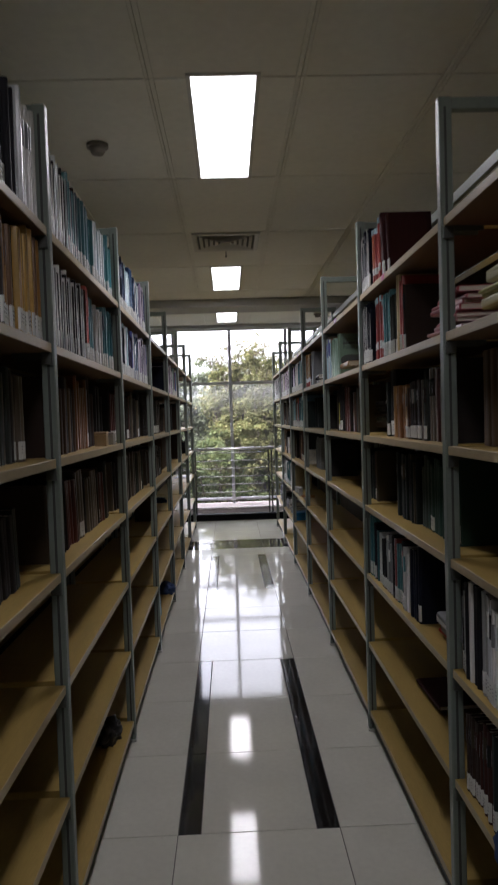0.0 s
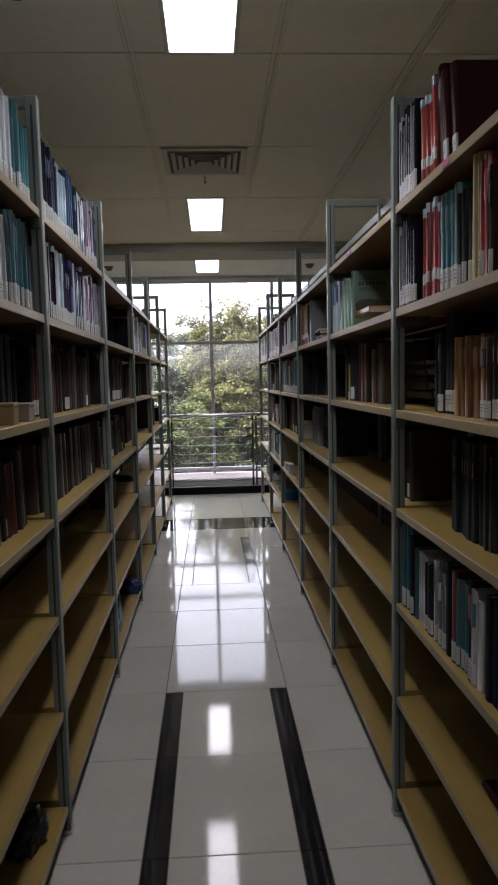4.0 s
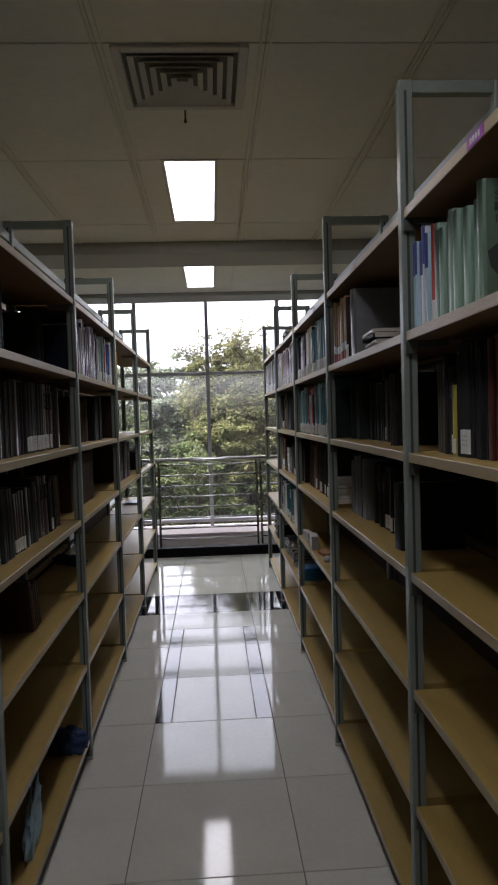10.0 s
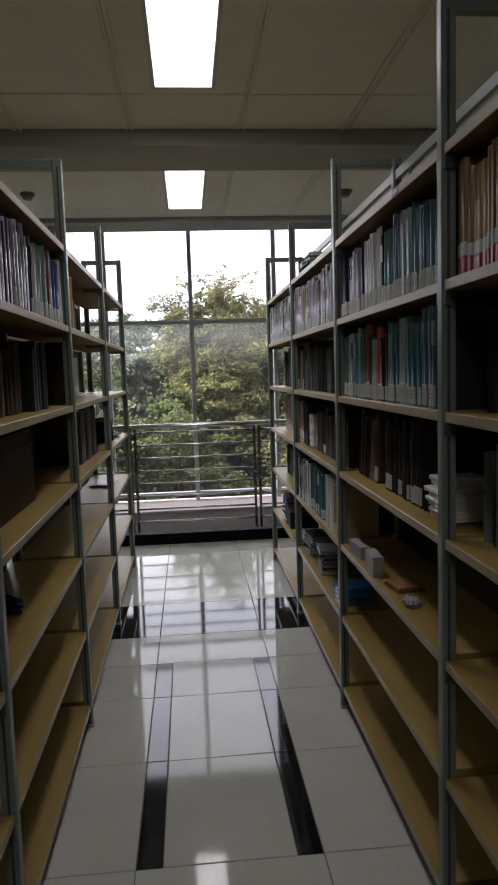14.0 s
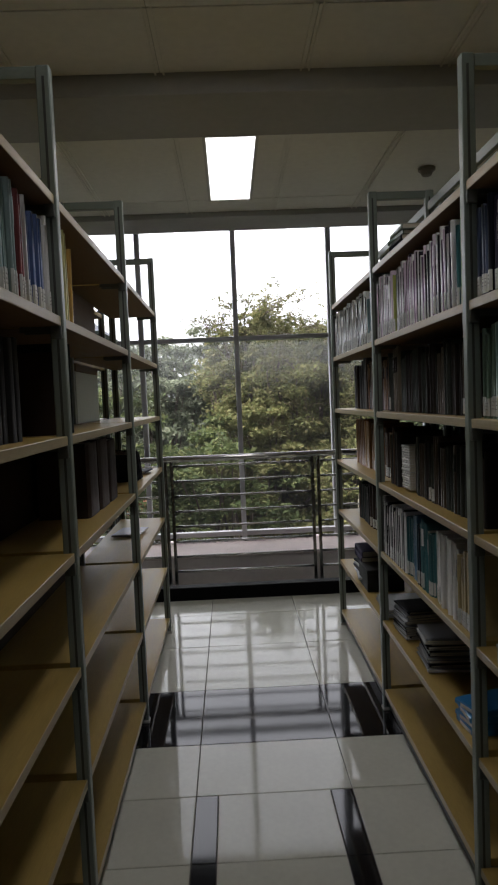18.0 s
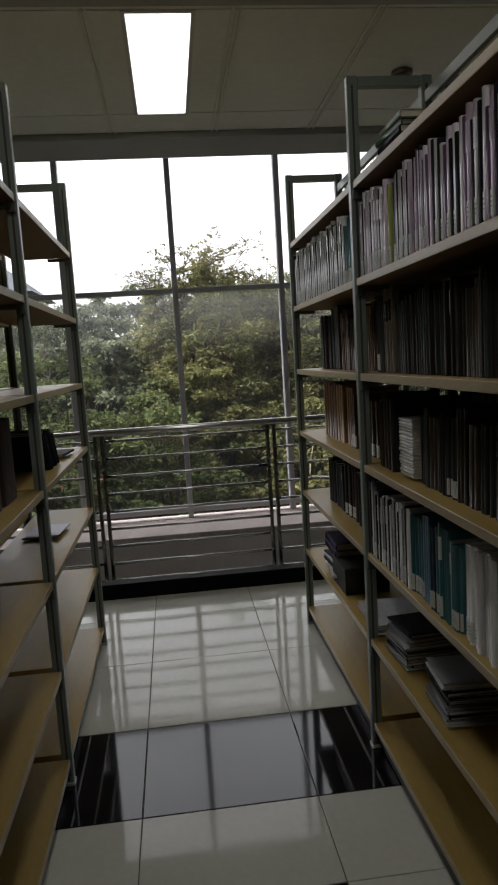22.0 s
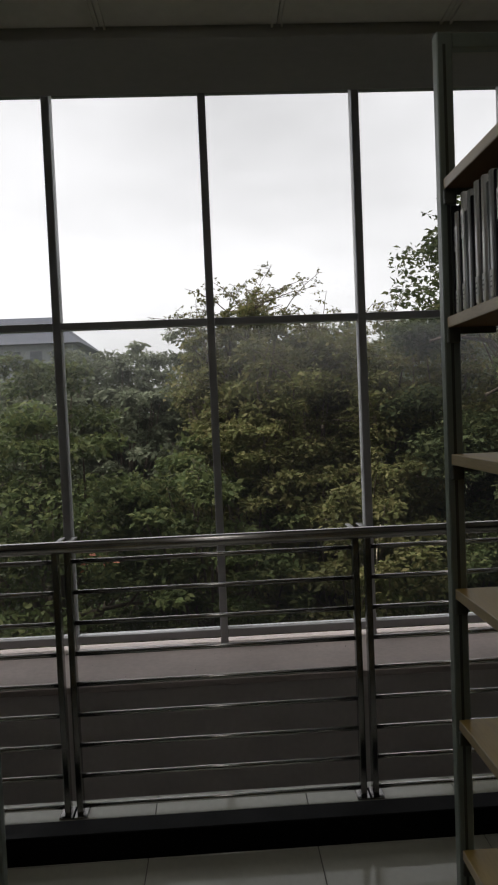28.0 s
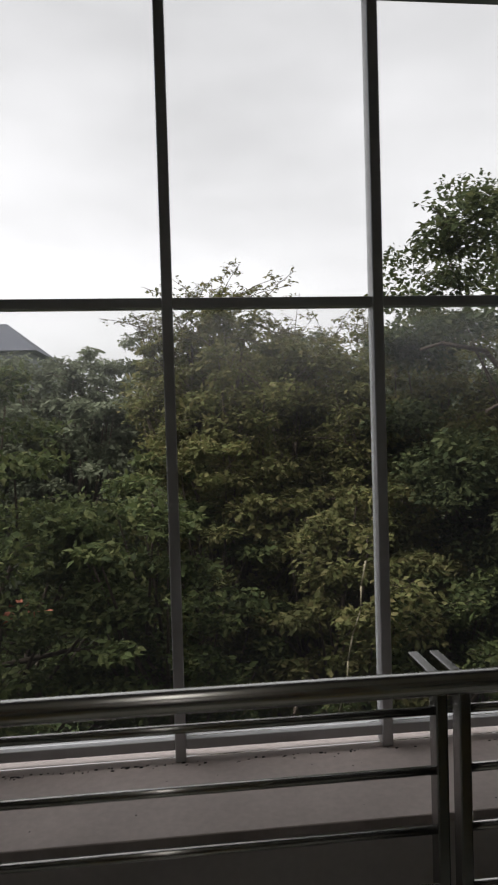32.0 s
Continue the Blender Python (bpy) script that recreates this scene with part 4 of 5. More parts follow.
fill(1, 5, 1, 0.0, 0.14, "teal", thick=(0.008, 0.014), marked=0.5, kind="journal", colours=(2, 1, 2, 4))
fill(1, 5, 2, 0.48, 0.84, "dark", inset=0.085, colours=(0, 1), marked=0, thick=(0.03, 0.045), kind="bound_volume")
fill(1, 5, 2, 0.0, 0.48, "brown", inset=0.085, colours=(1, 2, 4, 2), marked=0.1, thick=(0.008, 0.02), high=(0.22, 0.25), kind="bound_volume")
fill(1, 5, 3, 0.46, 0.82, "brown", inset=0.085, colours=(1, 0, 1), marked=0, thick=(0.03, 0.045), kind="bound_volume")
fill(1, 5, 3, 0.0, 0.46, "brown", inset=0.085, colours=(1, 1, 2, 0), marked=0.3, thick=(0.012, 0.03), high=(0.23, 0.25), kind="bound_volume")
fill(1, 5, 4, 0.0, 0.80, "dark", inset=0.085, marked=0.2, thick=(0.02, 0.04), kind="bound_volume")
flat_stack(1, 5, 5, 0.60, 7, "greywhite", thick=(0.006, 0.012), colours=(1, 3, 0, 4), kind="magazine", inset=0.02, neat=8)
flat_stack(1, 5, 5, 0.61, 2, "violet", thick=(0.032, 0.036), h=0.24, colours=(4,), kind="box_file", inset=0.03, neat=2, above=0.076)
flat_stack(1, 5, 5, 0.08, 4, "greywhite", thick=(0.006, 0.010), colours=(2, 0, 4), kind="magazine", inset=0.03, neat=6)

# left row
fill(-1, -2, 0, 0.0, 1.0, "greywhite", high=(0.27, 0.3), dim=True)
fill(-1, -2, 1, 0.0, 1.0, "ochre", dim=True)
fill(-1, -1, 0, 0.0, 1.0, "greywhite", high=(0.27, 0.30), thick=(0.012, 0.03), marked=0.3, kind="periodical")
fill(-1, -1, 1, 0.0, 0.55, "ochre", high=(0.27, 0.285), thick=(0.03, 0.05), kind="bound_volume", marked=0.8)
fill(-1, -1, 1, 0.55, 1.0, "ochre", high=(0.25, 0.28), thick=(0.012, 0.03), kind="bound_volume", marked=0.8)
fill(-1, -1, 2, 0.0, 0.95, "dusk", **HALF)
fill(-1, -1, 3, 0.1, 0.9, "dusk", lean=5, **HALF)
striped(-1, 0, 0, 0.0, 0.22, 8, "greywhite", (1, 3, 0), (4, 4, 2), 0.45)
striped(-1, 0, 0, 0.22, 0.36, 5, "teal", (2, 1), (3, 0))
fill(-1, 0, 0, 0.36, 0.40, "brown", high=(0.25, 0.27), kind="bound_volume", colours=(2, 4), marked=1)
fill(-1, 0, 0, 0.40, 0.62, "teal", high=(0.24, 0.26), kind="bound_volume", marked=1, colours=(0, 1, 4))
fill(-1, 0, 0, 0.62, 0.84, "bluewhite", high=(0.25, 0.26), kind="periodical", marked=1, colours=(3, 1))
fill(-1, 0, 0, 0.85, 1.0, "teal", high=(0.24, 0.25), kind="periodical", marked=1, colours=(1, 2, 4))
striped(-1, 0, 1, 0.0, 0.42, 15, "greywhite", (1, 1, 3), (4, 4, 2), 0.4)
fill(-1, 0, 1, 0.42, 0.52, "red", high=(0.26, 0.27), kind="bound_volume", colours=(4, 0), marked=1)
fill(-1, 0, 1, 0.52, 0.62, "teal", high=(0.25, 0.26), kind="bound_volume", colours=(0, 3), marked=1)
fill(-1, 0, 1, 0.62, 0.76, "greywhite", high=(0.25, 0.26), kind="periodical", marked=1, colours=(0, 3))
fill(-1, 0, 1, 0.77, 0.97, "teal", high=(0.24, 0.25), kind="bound_volume", marked=1, colours=(0, 1, 3))
fill(-1, 0, 2, 0.02, 0.38, "umber", dim=True, inset=0.04, thick=(0.02, 0.05))
fill(-1, 0, 2, 0.42, 0.70, "brown", colours=(1, 2, 4), **HALF)
fill(-1, 0, 2, 0.70, 0.98, "dark", **DIM)
fill(-1, 0, 3, 0.05, 0.95, "dusk", lean=6, **HALF)
fill(-1, 1, 0, 0.0, 0.27, "stripe", high=(0.252, 0.258), colours=(0, 0, 4), marked=1, thick=(0.012, 0.019), kind="bound_volume", jut=0.005)
fill(-1, 1, 0, 0.27, 0.40, "bluewhite", high=(0.26, 0.265), colours=(1, 3), marked=1, kind="periodical", jut=0.005)
fill(-1, 1, 0, 0.40, 0.58, "bluewhite", high=(0.255, 0.26), colours=(0, 2, 2), marked=1, thick=(0.014, 0.020), kind="textbook", jut=0.005)
striped(-1, 1, 0, 0.58, 0.70, 3, "bluewhite", (1, 3), (0,), 0.62)
fill(-1, 1, 0, 0.70, 0.735, "dark", high=(0.18, 0.20), thick=(0.014, 0.016), colours=(0,), marked=0, inset=0.06, kind="textbook")
striped(-1, 1, 0, 0.735, 0.90, 6, "violet", (1, 2), (3, 4), 0.45)
fill(-1, 1, 0, 0.90, 0.98, "violet", high=(0.25, 0.255), thick=(0.014, 0.02), marked=1, kind="periodical", colours=(0, 4, 1), jut=0.005)
striped(-1, 1, 1, 0.0, 0.12, 4, "stripe", (2,), (0,), 0.38)
fill(-1, 1, 1, 0.12, 0.18, "stripe", high=(0.25, 0.256), colours=(0,), marked=1, thick=(0.014, 0.018), kind="bound_volume", jut=0.005)
fill(-1, 1, 1, 0.18, 0.30, "bluewhite", high=(0.25, 0.26), colours=(3, 1, 3), marked=1, thick=(0.012, 0.018), kind="periodical", jut=0.005)
fill(-1, 1, 1, 0.30, 0.45, "violet", high=(0.25, 0.256), colours=(0, 0, 4), marked=1, thick=(0.014, 0.018), kind="textbook", jut=0.005)
striped(-1, 1, 1, 0.45, 0.60, 5, "bluewhite", (1, 3), (0, 2), 0.5)
striped(-1, 1, 1, 0.60, 0.84, 8, "violet", (1, 2, 1), (3, 4, 4), 0.5)
fill(-1, 1, 1, 0.84, 1.0, "violet", high=(0.24, 0.245), thick=(0.018, 0.024), colours=(0, 0, 1), marked=1, kind="bound_volume", jut=0.005)
fill(-1, 1, 2, 0.02, 0.55, "dusk", colours=(4, 4, 1), **HALF)
fill(-1, 1, 2, 0.55, 0.95, "dusk", colours=(3, 2, 4, 2), **HALF)
fill(-1, 1, 3, 0.02, 0.95, "dusk", lean=3, colours=(2, 3, 4, 0, 4), **HALF)
fill(-1, 2, 1, 0.08, 0.2, "dark", dim=True, colours=(0, 2), thick=(0.008, 0.02))
fill(-1, 2, 4, 0.50, 0.64, "brown", dim=True, colours=(2, 1, 4), lean=12, thick=(0.007, 0.010), high=(0.17, 0.20), deep=(0.13, 0.15), inset=0.08, marked=0)
fill(-1, 2, 1, 0.86, 0.97, "dark", dim=True, marked=0, inset=0.12, colours=(0,), thick=(0.04, 0.05), high=(0.22, 0.24))
fill(-1, 2, 2, 0.03, 0.97, "dusk", colours=(0, 4, 2, 4), **HALF)
fill(-1, 2, 3, 0.03, 0.9, "dusk", lean=7, colours=(0, 2, 4), **HALF)
fill(-1, 3, 1, 0.0, 0.03, "stripe", thick=(0.014, 0.016), high=(0.25, 0.252), kind="journal", marked=0, colours=(0,))
striped(-1, 3, 1, 0.03, 0.5, 13, "violet", (2, 2, 1), (4, 3, 4))
fill(-1, 3, 1, 0.5, 0.6, "mixed", thick=(0.008, 0.02), high=(0.24, 0.27), kind="periodical", marked=0.9, colours=(0, 1))
fill(-1, 3, 1, 0.6, 0.76, "teal", thick=(0.012, 0.02), high=(0.25, 0.27), kind="periodical", marked=0.9, colours=(2, 2, 1))
fill(-1, 3, 1, 0.76, 0.82, "mixed", thick=(0.01, 0.016), high=(0.25, 0.26), kind="periodical", marked=1, colours=(3,))
fill(-1, 3, 1, 0.83, 1.0, "mixed", thick=(0.01, 0.02), high=(0.25, 0.26), kind="periodical", marked=1, colours=(0, 4, 0, 1))
fill(-1, 3, 2, 0.16, 0.60, "umber", dim=True, inset=0.09, thick=(0.014, 0.05), high=(0.22, 0.25), colours=(0, 1, 3, 2), marked=0.05)
fill(-1, 3, 2, 0.62, 0.86, "dark", dim=True, marked=0, inset=0.06, thick=(0.03, 0.05), high=(0.24, 0.26), colours=(0, 2), hardness=0)
fill(-1, 4, 1, 0.0, 0.13, "yellow", thick=(0.008, 0.016), high=(0.25, 0.27), kind="magazine", marked=0.4, lean=0)
fill(-1, 4, 1, 0.13, 0.17, "ochre", thick=(0.008, 0.012), high=(0.24, 0.25), kind="magazine", colours=(0, 3), lean=-4)
fill(-1, 4, 2, 0.02, 0.14, "dark", dim=True, inset=0.03, thick=(0.01, 0.03))
# broad dark blocks added so that this opening reads black
fill(-1, 4, 3, 0.45, 0.99, "dark", dim=True, inset=0.07, colours=(1,), thick=(0.19, 0.20), high=(0.26, 0.28), marked=0, hardness=0)
fill(-1, 5, 3, 0.26, 0.54, "stripe", thick=(0.012, 0.016), high=(0.20, 0.22), lean=36, marked=0, kind="magazine", inset=0.05, colours=(0, 0, 1))
flat_stack(-1, 5, 3, 0.60, 3, "stripe", w=0.18, h=0.2, thick=(0.006, 0.012), colours=(0, 1), kind="report", inset=0.08)
flat_stack(-1, 5, 3, 0.70, 1, "stripe", w=0.16, h=0.2, thick=(0.008, 0.012), colours=(0,), kind="report", inset=0.03, turn=-8)
flat_stack(-1, 5, 3, 0.74, 1, "greywhite", w=0.2, h=0.22, thick=(0.004, 0.006), colours=(1,), kind="magazine", inset=0.05, turn=14)
flat_stack(-1, 5, 4, 0.56, 2, "violet", w=0.15, h=0.21, thick=(0.005, 0.008), colours=(1,), kind="magazine", inset=0.07, turn=-6)


def gathered(name, groups, label):
    """All the books of one kind of dimness as one mesh."""
    shapes = {}
    for me in COVER.values():
        co = np.array([v.co for v in me.vertices])
        shapes[me.name] = (co, [(tuple(p.vertices), p.material_index) for p in me.polygons])
    verts, faces, slots, mats, n = [], [], [], [M_PAPER, M_LABEL, M_INK], 0
    for cover, items in groups.values():
        mats.append(cover)
        slot = len(mats) - 1
        for m, me in items:
            co, polys = shapes[me.name]
            a = np.array(m)
            verts.append(co @ a[:3, :3].T + a[:3, 3])
            for vs, s in polys:
                faces.append([v + n for v in vs])
                slots.append((slot, slot, 1, 1, 2)[s])
            n += len(co)
    me = bpy.data.meshes.new(name)
    me.from_pydata(np.concatenate(verts).tolist(), [], faces)
    for m in mats:
        me.materials.append(m)
    me.polygons.foreach_set("material_index", slots)
    return tagged(new(name, me), label, "books", kind="stuff")


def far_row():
    """Dark books added behind the two rows walked along, to darken the gaps and block light."""
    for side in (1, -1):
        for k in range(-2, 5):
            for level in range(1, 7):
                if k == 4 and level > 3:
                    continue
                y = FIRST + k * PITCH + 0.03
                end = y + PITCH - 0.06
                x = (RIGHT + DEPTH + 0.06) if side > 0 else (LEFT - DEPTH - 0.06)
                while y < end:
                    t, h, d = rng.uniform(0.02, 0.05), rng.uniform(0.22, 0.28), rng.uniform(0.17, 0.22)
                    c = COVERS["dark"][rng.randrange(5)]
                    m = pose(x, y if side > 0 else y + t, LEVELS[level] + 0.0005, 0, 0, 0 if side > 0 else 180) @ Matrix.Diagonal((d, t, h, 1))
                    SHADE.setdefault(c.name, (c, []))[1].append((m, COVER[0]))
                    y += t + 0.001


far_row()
gathered("shelved_books", SHADE, "rows of dark books added to darken the shelves' open backs")


# ---- outside ----
structure(block("ground", -400, 400, WINDOW + 0.6, 900, -4.7, -4.55, M_GROUND), "grass and bare soil below the building", "ground")


def leaf_mat(name, a, b, c):
    """Leaf colour that shifts from leaf to leaf and, more broadly, from clump to clump."""
    m = bpy.data.materials.new(name)
    m.use_nodes = True
    n, l = m.node_tree.nodes, m.node_tree.links
    p = n["Principled BSDF"]
    p.inputs["Roughness"].default_value = 0.65
    p.inputs["Specular IOR Level"].default_value = 0.12
    g = n.new("ShaderNodeNewGeometry")
    r = n.new("ShaderNodeValToRGB")
    r.color_ramp.elements[0].color, r.color_ramp.elements[1].color = (*a, 1), (*c, 1)
    e = r.color_ramp.elements.new(0.5)
    e.color = (*b, 1)
    co = n.new("ShaderNodeTexCoord")
    no = n.new("ShaderNodeTexNoise")
    no.inputs["Scale"].default_value, no.inputs["Detail"].default_value = 1.1, 3
    mr = n.new("ShaderNodeMapRange")
    mr.inputs["From Min"].default_value, mr.inputs["From Max"].default_value = 0.3, 0.7
    mr.inputs["To Min"].default_value, mr.inputs["To Max"].default_value = 0.55, 1.45
    mx = n.new("ShaderNodeMixRGB")
    mx.blend_type, mx.inputs[0].default_value = "MULTIPLY", 1.0
    l.new(co.outputs["Object"], no.inputs["Vector"])
    l.new(no.outputs[0], mr.inputs[0])
    l.new(g.outputs["Random Per Island"], r.inputs[0])
    l.new(r.outputs[0], mx.inputs[1])
    l.new(mr.outputs[0], mx.inputs[2])
    l.new(mx.outputs[0], p.inputs["Base Color"])
    tr = n.new("ShaderNodeBsdfTranslucent")
    sh = n.new("ShaderNodeMixShader")
    sh.inputs[0].default_value = 0.4
    l.new(mx.outputs[0], tr.inputs[0])
    l.new(p.outputs[0], sh.inputs[1])
    l.new(tr.outputs[0], sh.inputs[2])
    l.new(sh.outputs[0], n["Material Output"].inputs[0])
    return m


M_LEAF = {
    "bright": leaf_mat("leaf_bright", (0.052, 0.071, 0.026), (0.083, 0.105, 0.037), (0.130, 0.138, 0.052)),
    "olive": leaf_mat("leaf_olive", (0.092, 0.103, 0.036), (0.132, 0.134, 0.048), (0.180, 0.156, 0.066)),
    "deep": leaf_mat("leaf_deep", (0.044, 0.060, 0.026), (0.070, 0.088, 0.036), (0.108, 0.116, 0.048)),
    # for the far rows: distance haze put into a paler leaf colour
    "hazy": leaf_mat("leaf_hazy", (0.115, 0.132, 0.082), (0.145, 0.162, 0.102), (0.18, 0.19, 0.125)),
}
M_BLOOM = mat("orange_bloom", (0.50, 0.17, 0.10), 0.6, vary=0.1, grain=0.1)


def leaf_mesh(p, r, leaf, material, small=0):
    """Folded pointed leaves at the places p, hanging a little, each an island of its own; the last ones are small."""
    n = len(p)
    ax = r.normal(size=(n, 3)) * np.array([1, 1, 0.6]) + np.array([0, 0, -0.35])
    ax /= np.linalg.norm(ax, axis=1)[:, None]
    up = r.normal(size=(n, 3)) * 0.55 + np.array([0, 0, 1.0])
    sd = np.cross(ax, up)
    sd /= np.linalg.norm(sd, axis=1)[:, None]
    nm = np.cross(sd, ax)
    ln = leaf * r.uniform(0.6, 1.35, n)[:, None]
    ln[n - small:] *= 0.62
    w = ln * 0.26
    verts = np.stack([p, p + ax * ln * 0.45 + sd * w + nm * ln * 0.08, p + ax * ln, p + ax * ln * 0.45 - sd * w + nm * ln * 0.08], 1).reshape(-1, 3)
    idx = (np.arange(n)[:, None] * 4 + np.array([0, 1, 2, 0, 2, 3])).reshape(-1)
    me = bpy.data.meshes.new("leaves")
    me.vertices.add(len(verts))
    me.vertices.foreach_set("co", verts.astype(np.float32).ravel())
    me.loops.add(len(idx))
    me.loops.foreach_set("vertex_index", idx.astype(np.int32))
    me.polygons.add(len(idx) // 3)
    me.polygons.foreach_set("loop_start", np.arange(0, len(idx), 3, dtype=np.int32))
    me.update(calc_edges=True)
    me.materials.append(material)
    return me


def tree(label, x, y, top, spread, crown_low, leaves, leaf, tone, seed, clumps=150, sprigs=0, sprig_long=0.6, boughs=0, flat=0.6, ground=-4.55):
    """A trunk that forks into limbs; leafy clumps lie over the crown like shingles, with sprigs standing out of its top."""
    r = np.random.default_rng(seed)
    t = tagged(new("tree"), label, "tree", group="trees outside the window")
    t.location = (x, y, ground)
    height, low = top - ground, crown_low - ground
    half = (height - low) / 2
    bm = bmesh.new()
    tube(bm, (0, 0, -0.05), (0.1, 0.05, low + half), 0.06 + 0.018 * height, 0.06, 10)
    part("trunk", bm, M_BARK, t)
    u = r.normal(size=(clumps, 3))
    u[:, 1] -= 0.35
    u /= np.linalg.norm(u, axis=1)[:, None]
    lobe = 1 + 0.16 * np.sin(3.1 * u[:, 0] + seed) + 0.14 * np.sin(4.3 * u[:, 2] + 2 * seed) + r.normal(0, 0.06, clumps)
    rad = np.where(r.random(clumps) < 0.8, r.uniform(0.8, 1.0, clumps), r.uniform(0.35, 0.8, clumps)) * lobe
    size_c = spread * r.uniform(0.09, 0.19, clumps)
    c = u * rad[:, None] * np.array([spread, spread, half]) * 0.92 + np.array([0, 0, low + half])
    c[:, 2] = np.minimum(c[:, 2], height - size_c * 0.5)
    bm = bmesh.new()
    for i in range(0, clumps, max(1, clumps // 60)):
        base = Vector((0.05, 0.02, max(0.4, low + half * r.uniform(-0.6, 0.9))))
        tip = Vector(c[i])
        mid = base.lerp(tip, 0.55) + Vector((r.normal(0, 0.12), r.normal(0, 0.12), 0.06 * spread))
        tube(bm, base, mid, 0.045, 0.026, 6)
        tube(bm, mid, tip, 0.026, 0.008, 5)
    pick = r.integers(0, clumps, leaves)
    v = r.normal(size=(leaves, 3))
    v /= np.linalg.norm(v, axis=1)[:, None]
    p = c[pick] + v * (r.random(leaves) ** 0.45)[:, None] * size_c[pick][:, None] * np.array([1.25, 1.25, flat])
    extra = []
    crest = np.argsort(-(c[:, 2] - 0.35 * np.abs(c[:, 0]) / spread))[: max(1, clumps // 5)]
    for _ in range(sprigs):
        # an arching twig with small fans of leaves towards its tip
        a = Vector(c[r.choice(crest)])
        way = Vector((r.normal(0, 0.7), r.normal(0, 0.4), 1.0)).normalized() * sprig_long * r.uniform(0.6, 1.15)
        sag = Vector((way.x * 0.5, way.y * 0.5, -0.30 * abs(way.x)))
        pts = [a + way * q + sag * q * q for q in (0.0, 0.35, 0.7, 1.0)]
        for q0, q1, w in zip(pts, pts[1:], (0.011, 0.008, 0.005)):
            tube(bm, q0, q1, w, w * 0.7, 4)
        for _ in range(8):
            q = r.uniform(0.25, 1.0)
            o = a + way * q + sag * q * q
            d = Vector((r.normal(0, 1), r.normal(0, 0.7), r.normal(0.1, 0.4))).normalized() * r.uniform(0.12, 0.26)
            tube(bm, o, o + d, 0.004, 0.002, 3)
            for g in np.linspace(0.25, 1.0, 8):
                m = o + d * g
                extra.append((m.x + r.normal(0, 0.018), m.y + r.normal(0, 0.018), m.z + r.normal(0, 0.014)))
    # a few bare boughs that show in front of the leaves
    for _ in range(boughs):
        ang, h0 = r.uniform(-1.2, 1.2), low + half * r.uniform(0.9, 1.5)
        o = Vector((0.1, 0.0, h0 - 0.6 * half))
        pts = [o]
        for q in (0.35, 0.65, 0.9, 1.02):
            pts.append(Vector((math.sin(ang) * spread * q, -math.cos(ang) * spread * q, h0 - 0.6 * half * (1 - q) ** 2 + 0.12 * math.sin(5 * q + ang) - 0.25 * q * q)))
        for q0, q1, w in zip(pts, pts[1:], (0.055, 0.045, 0.034, 0.024)):
            tube(bm, q0, q1, w, w * 0.75, 6)
    if extra:
        p = np.concatenate([p, np.array(extra)])
    part("limbs", bm, M_BARK, t)
    crown = new("crown", leaf_mesh(p, r, leaf, M_LEAF[tone], len(extra)))
    crown.parent = t
    return t


bush = tree("broad-leaved bright green tree close to the window", -2.7, 17.8, 2.5, 2.75, -4.3, 56000, 0.105, "bright", 1, 230, 14, 0.3, 2, 0.45)
tree("bright green shrub lower than its neighbours", -0.1, 17.7, 1.25, 1.7, -4.3, 26000, 0.11, "bright", 9, 120, 8, 0.2, 0, 0.45)
tree("bright green broad-leaved tree beside the nearer one", -6.9, 19.0, 2.4, 2.4, -4.3, 18000, 0.15, "bright", 5, 150, 8, 0.3, 0, 0.36)
FEATHERY = "olive feathery tree with arching sprigs above its crown"
tree(FEATHERY, 1.05, 20.2, 3.3, 1.9, -4.0, 36000, 0.105, "olive", 2, 220, 46, 0.95, 6)
tree(FEATHERY, 2.05, 20.9, 3.5, 1.9, -4.0, 30000, 0.105, "olive", 12, 210, 54, 0.95, 5)
tree(FEATHERY, 0.30, 20.4, 3.6, 1.0, 0.5, 9000, 0.10, "olive", 18, 90, 34, 0.75, 0)
tree(FEATHERY, 3.0, 20.5, 3.55, 2.0, -4.0, 36000, 0.105, "olive", 7, 210, 50, 0.85, 6)
tree("olive green tree behind the feathery ones", 1.3, 23.2, 3.4, 2.6, -4.0, 30000, 0.14, "olive", 15, 220, 10, 0.3)
vines = tree("tall dark green tree with drooping leaves", 6.0, 18.6, 5.4, 3.1, -3.6, 100000, 0.11, "deep", 3, 280, 60, 0.45, 5)
tree("dark green tree filling the gap between its neighbours", 4.6, 21.0, 4.1, 2.4, -4.3, 30000, 0.12, "olive", 4, 190, 22, 0.4, 2)
tree("feathery olive shrub in front of the taller crowns", 0.75, 18.9, 2.35, 1.35, -4.2, 22000, 0.10, "olive", 41, 170, 10, 0.25, 0, 0.5)
tree("olive green shrub under the taller crowns", 1.9, 18.3, 0.9, 1.7, -4.4, 22000, 0.11, "olive", 6, 140, 8, 0.3, 2)
tree("low green shrub under the taller crowns", 3.5, 17.8, 0.2, 1.6, -4.4, 20000, 0.11, "bright", 13, 140, 6, 0.3)
tree("low dark shrub under the taller crowns", 5.2, 16.9, 0.6, 1.8, -4.4, 16000, 0.12, "deep", 8, 120, 6, 0.3)
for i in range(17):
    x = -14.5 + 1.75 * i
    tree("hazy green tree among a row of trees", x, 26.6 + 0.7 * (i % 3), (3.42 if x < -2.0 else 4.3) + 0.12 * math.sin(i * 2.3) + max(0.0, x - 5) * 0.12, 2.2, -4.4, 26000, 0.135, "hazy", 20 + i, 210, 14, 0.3)
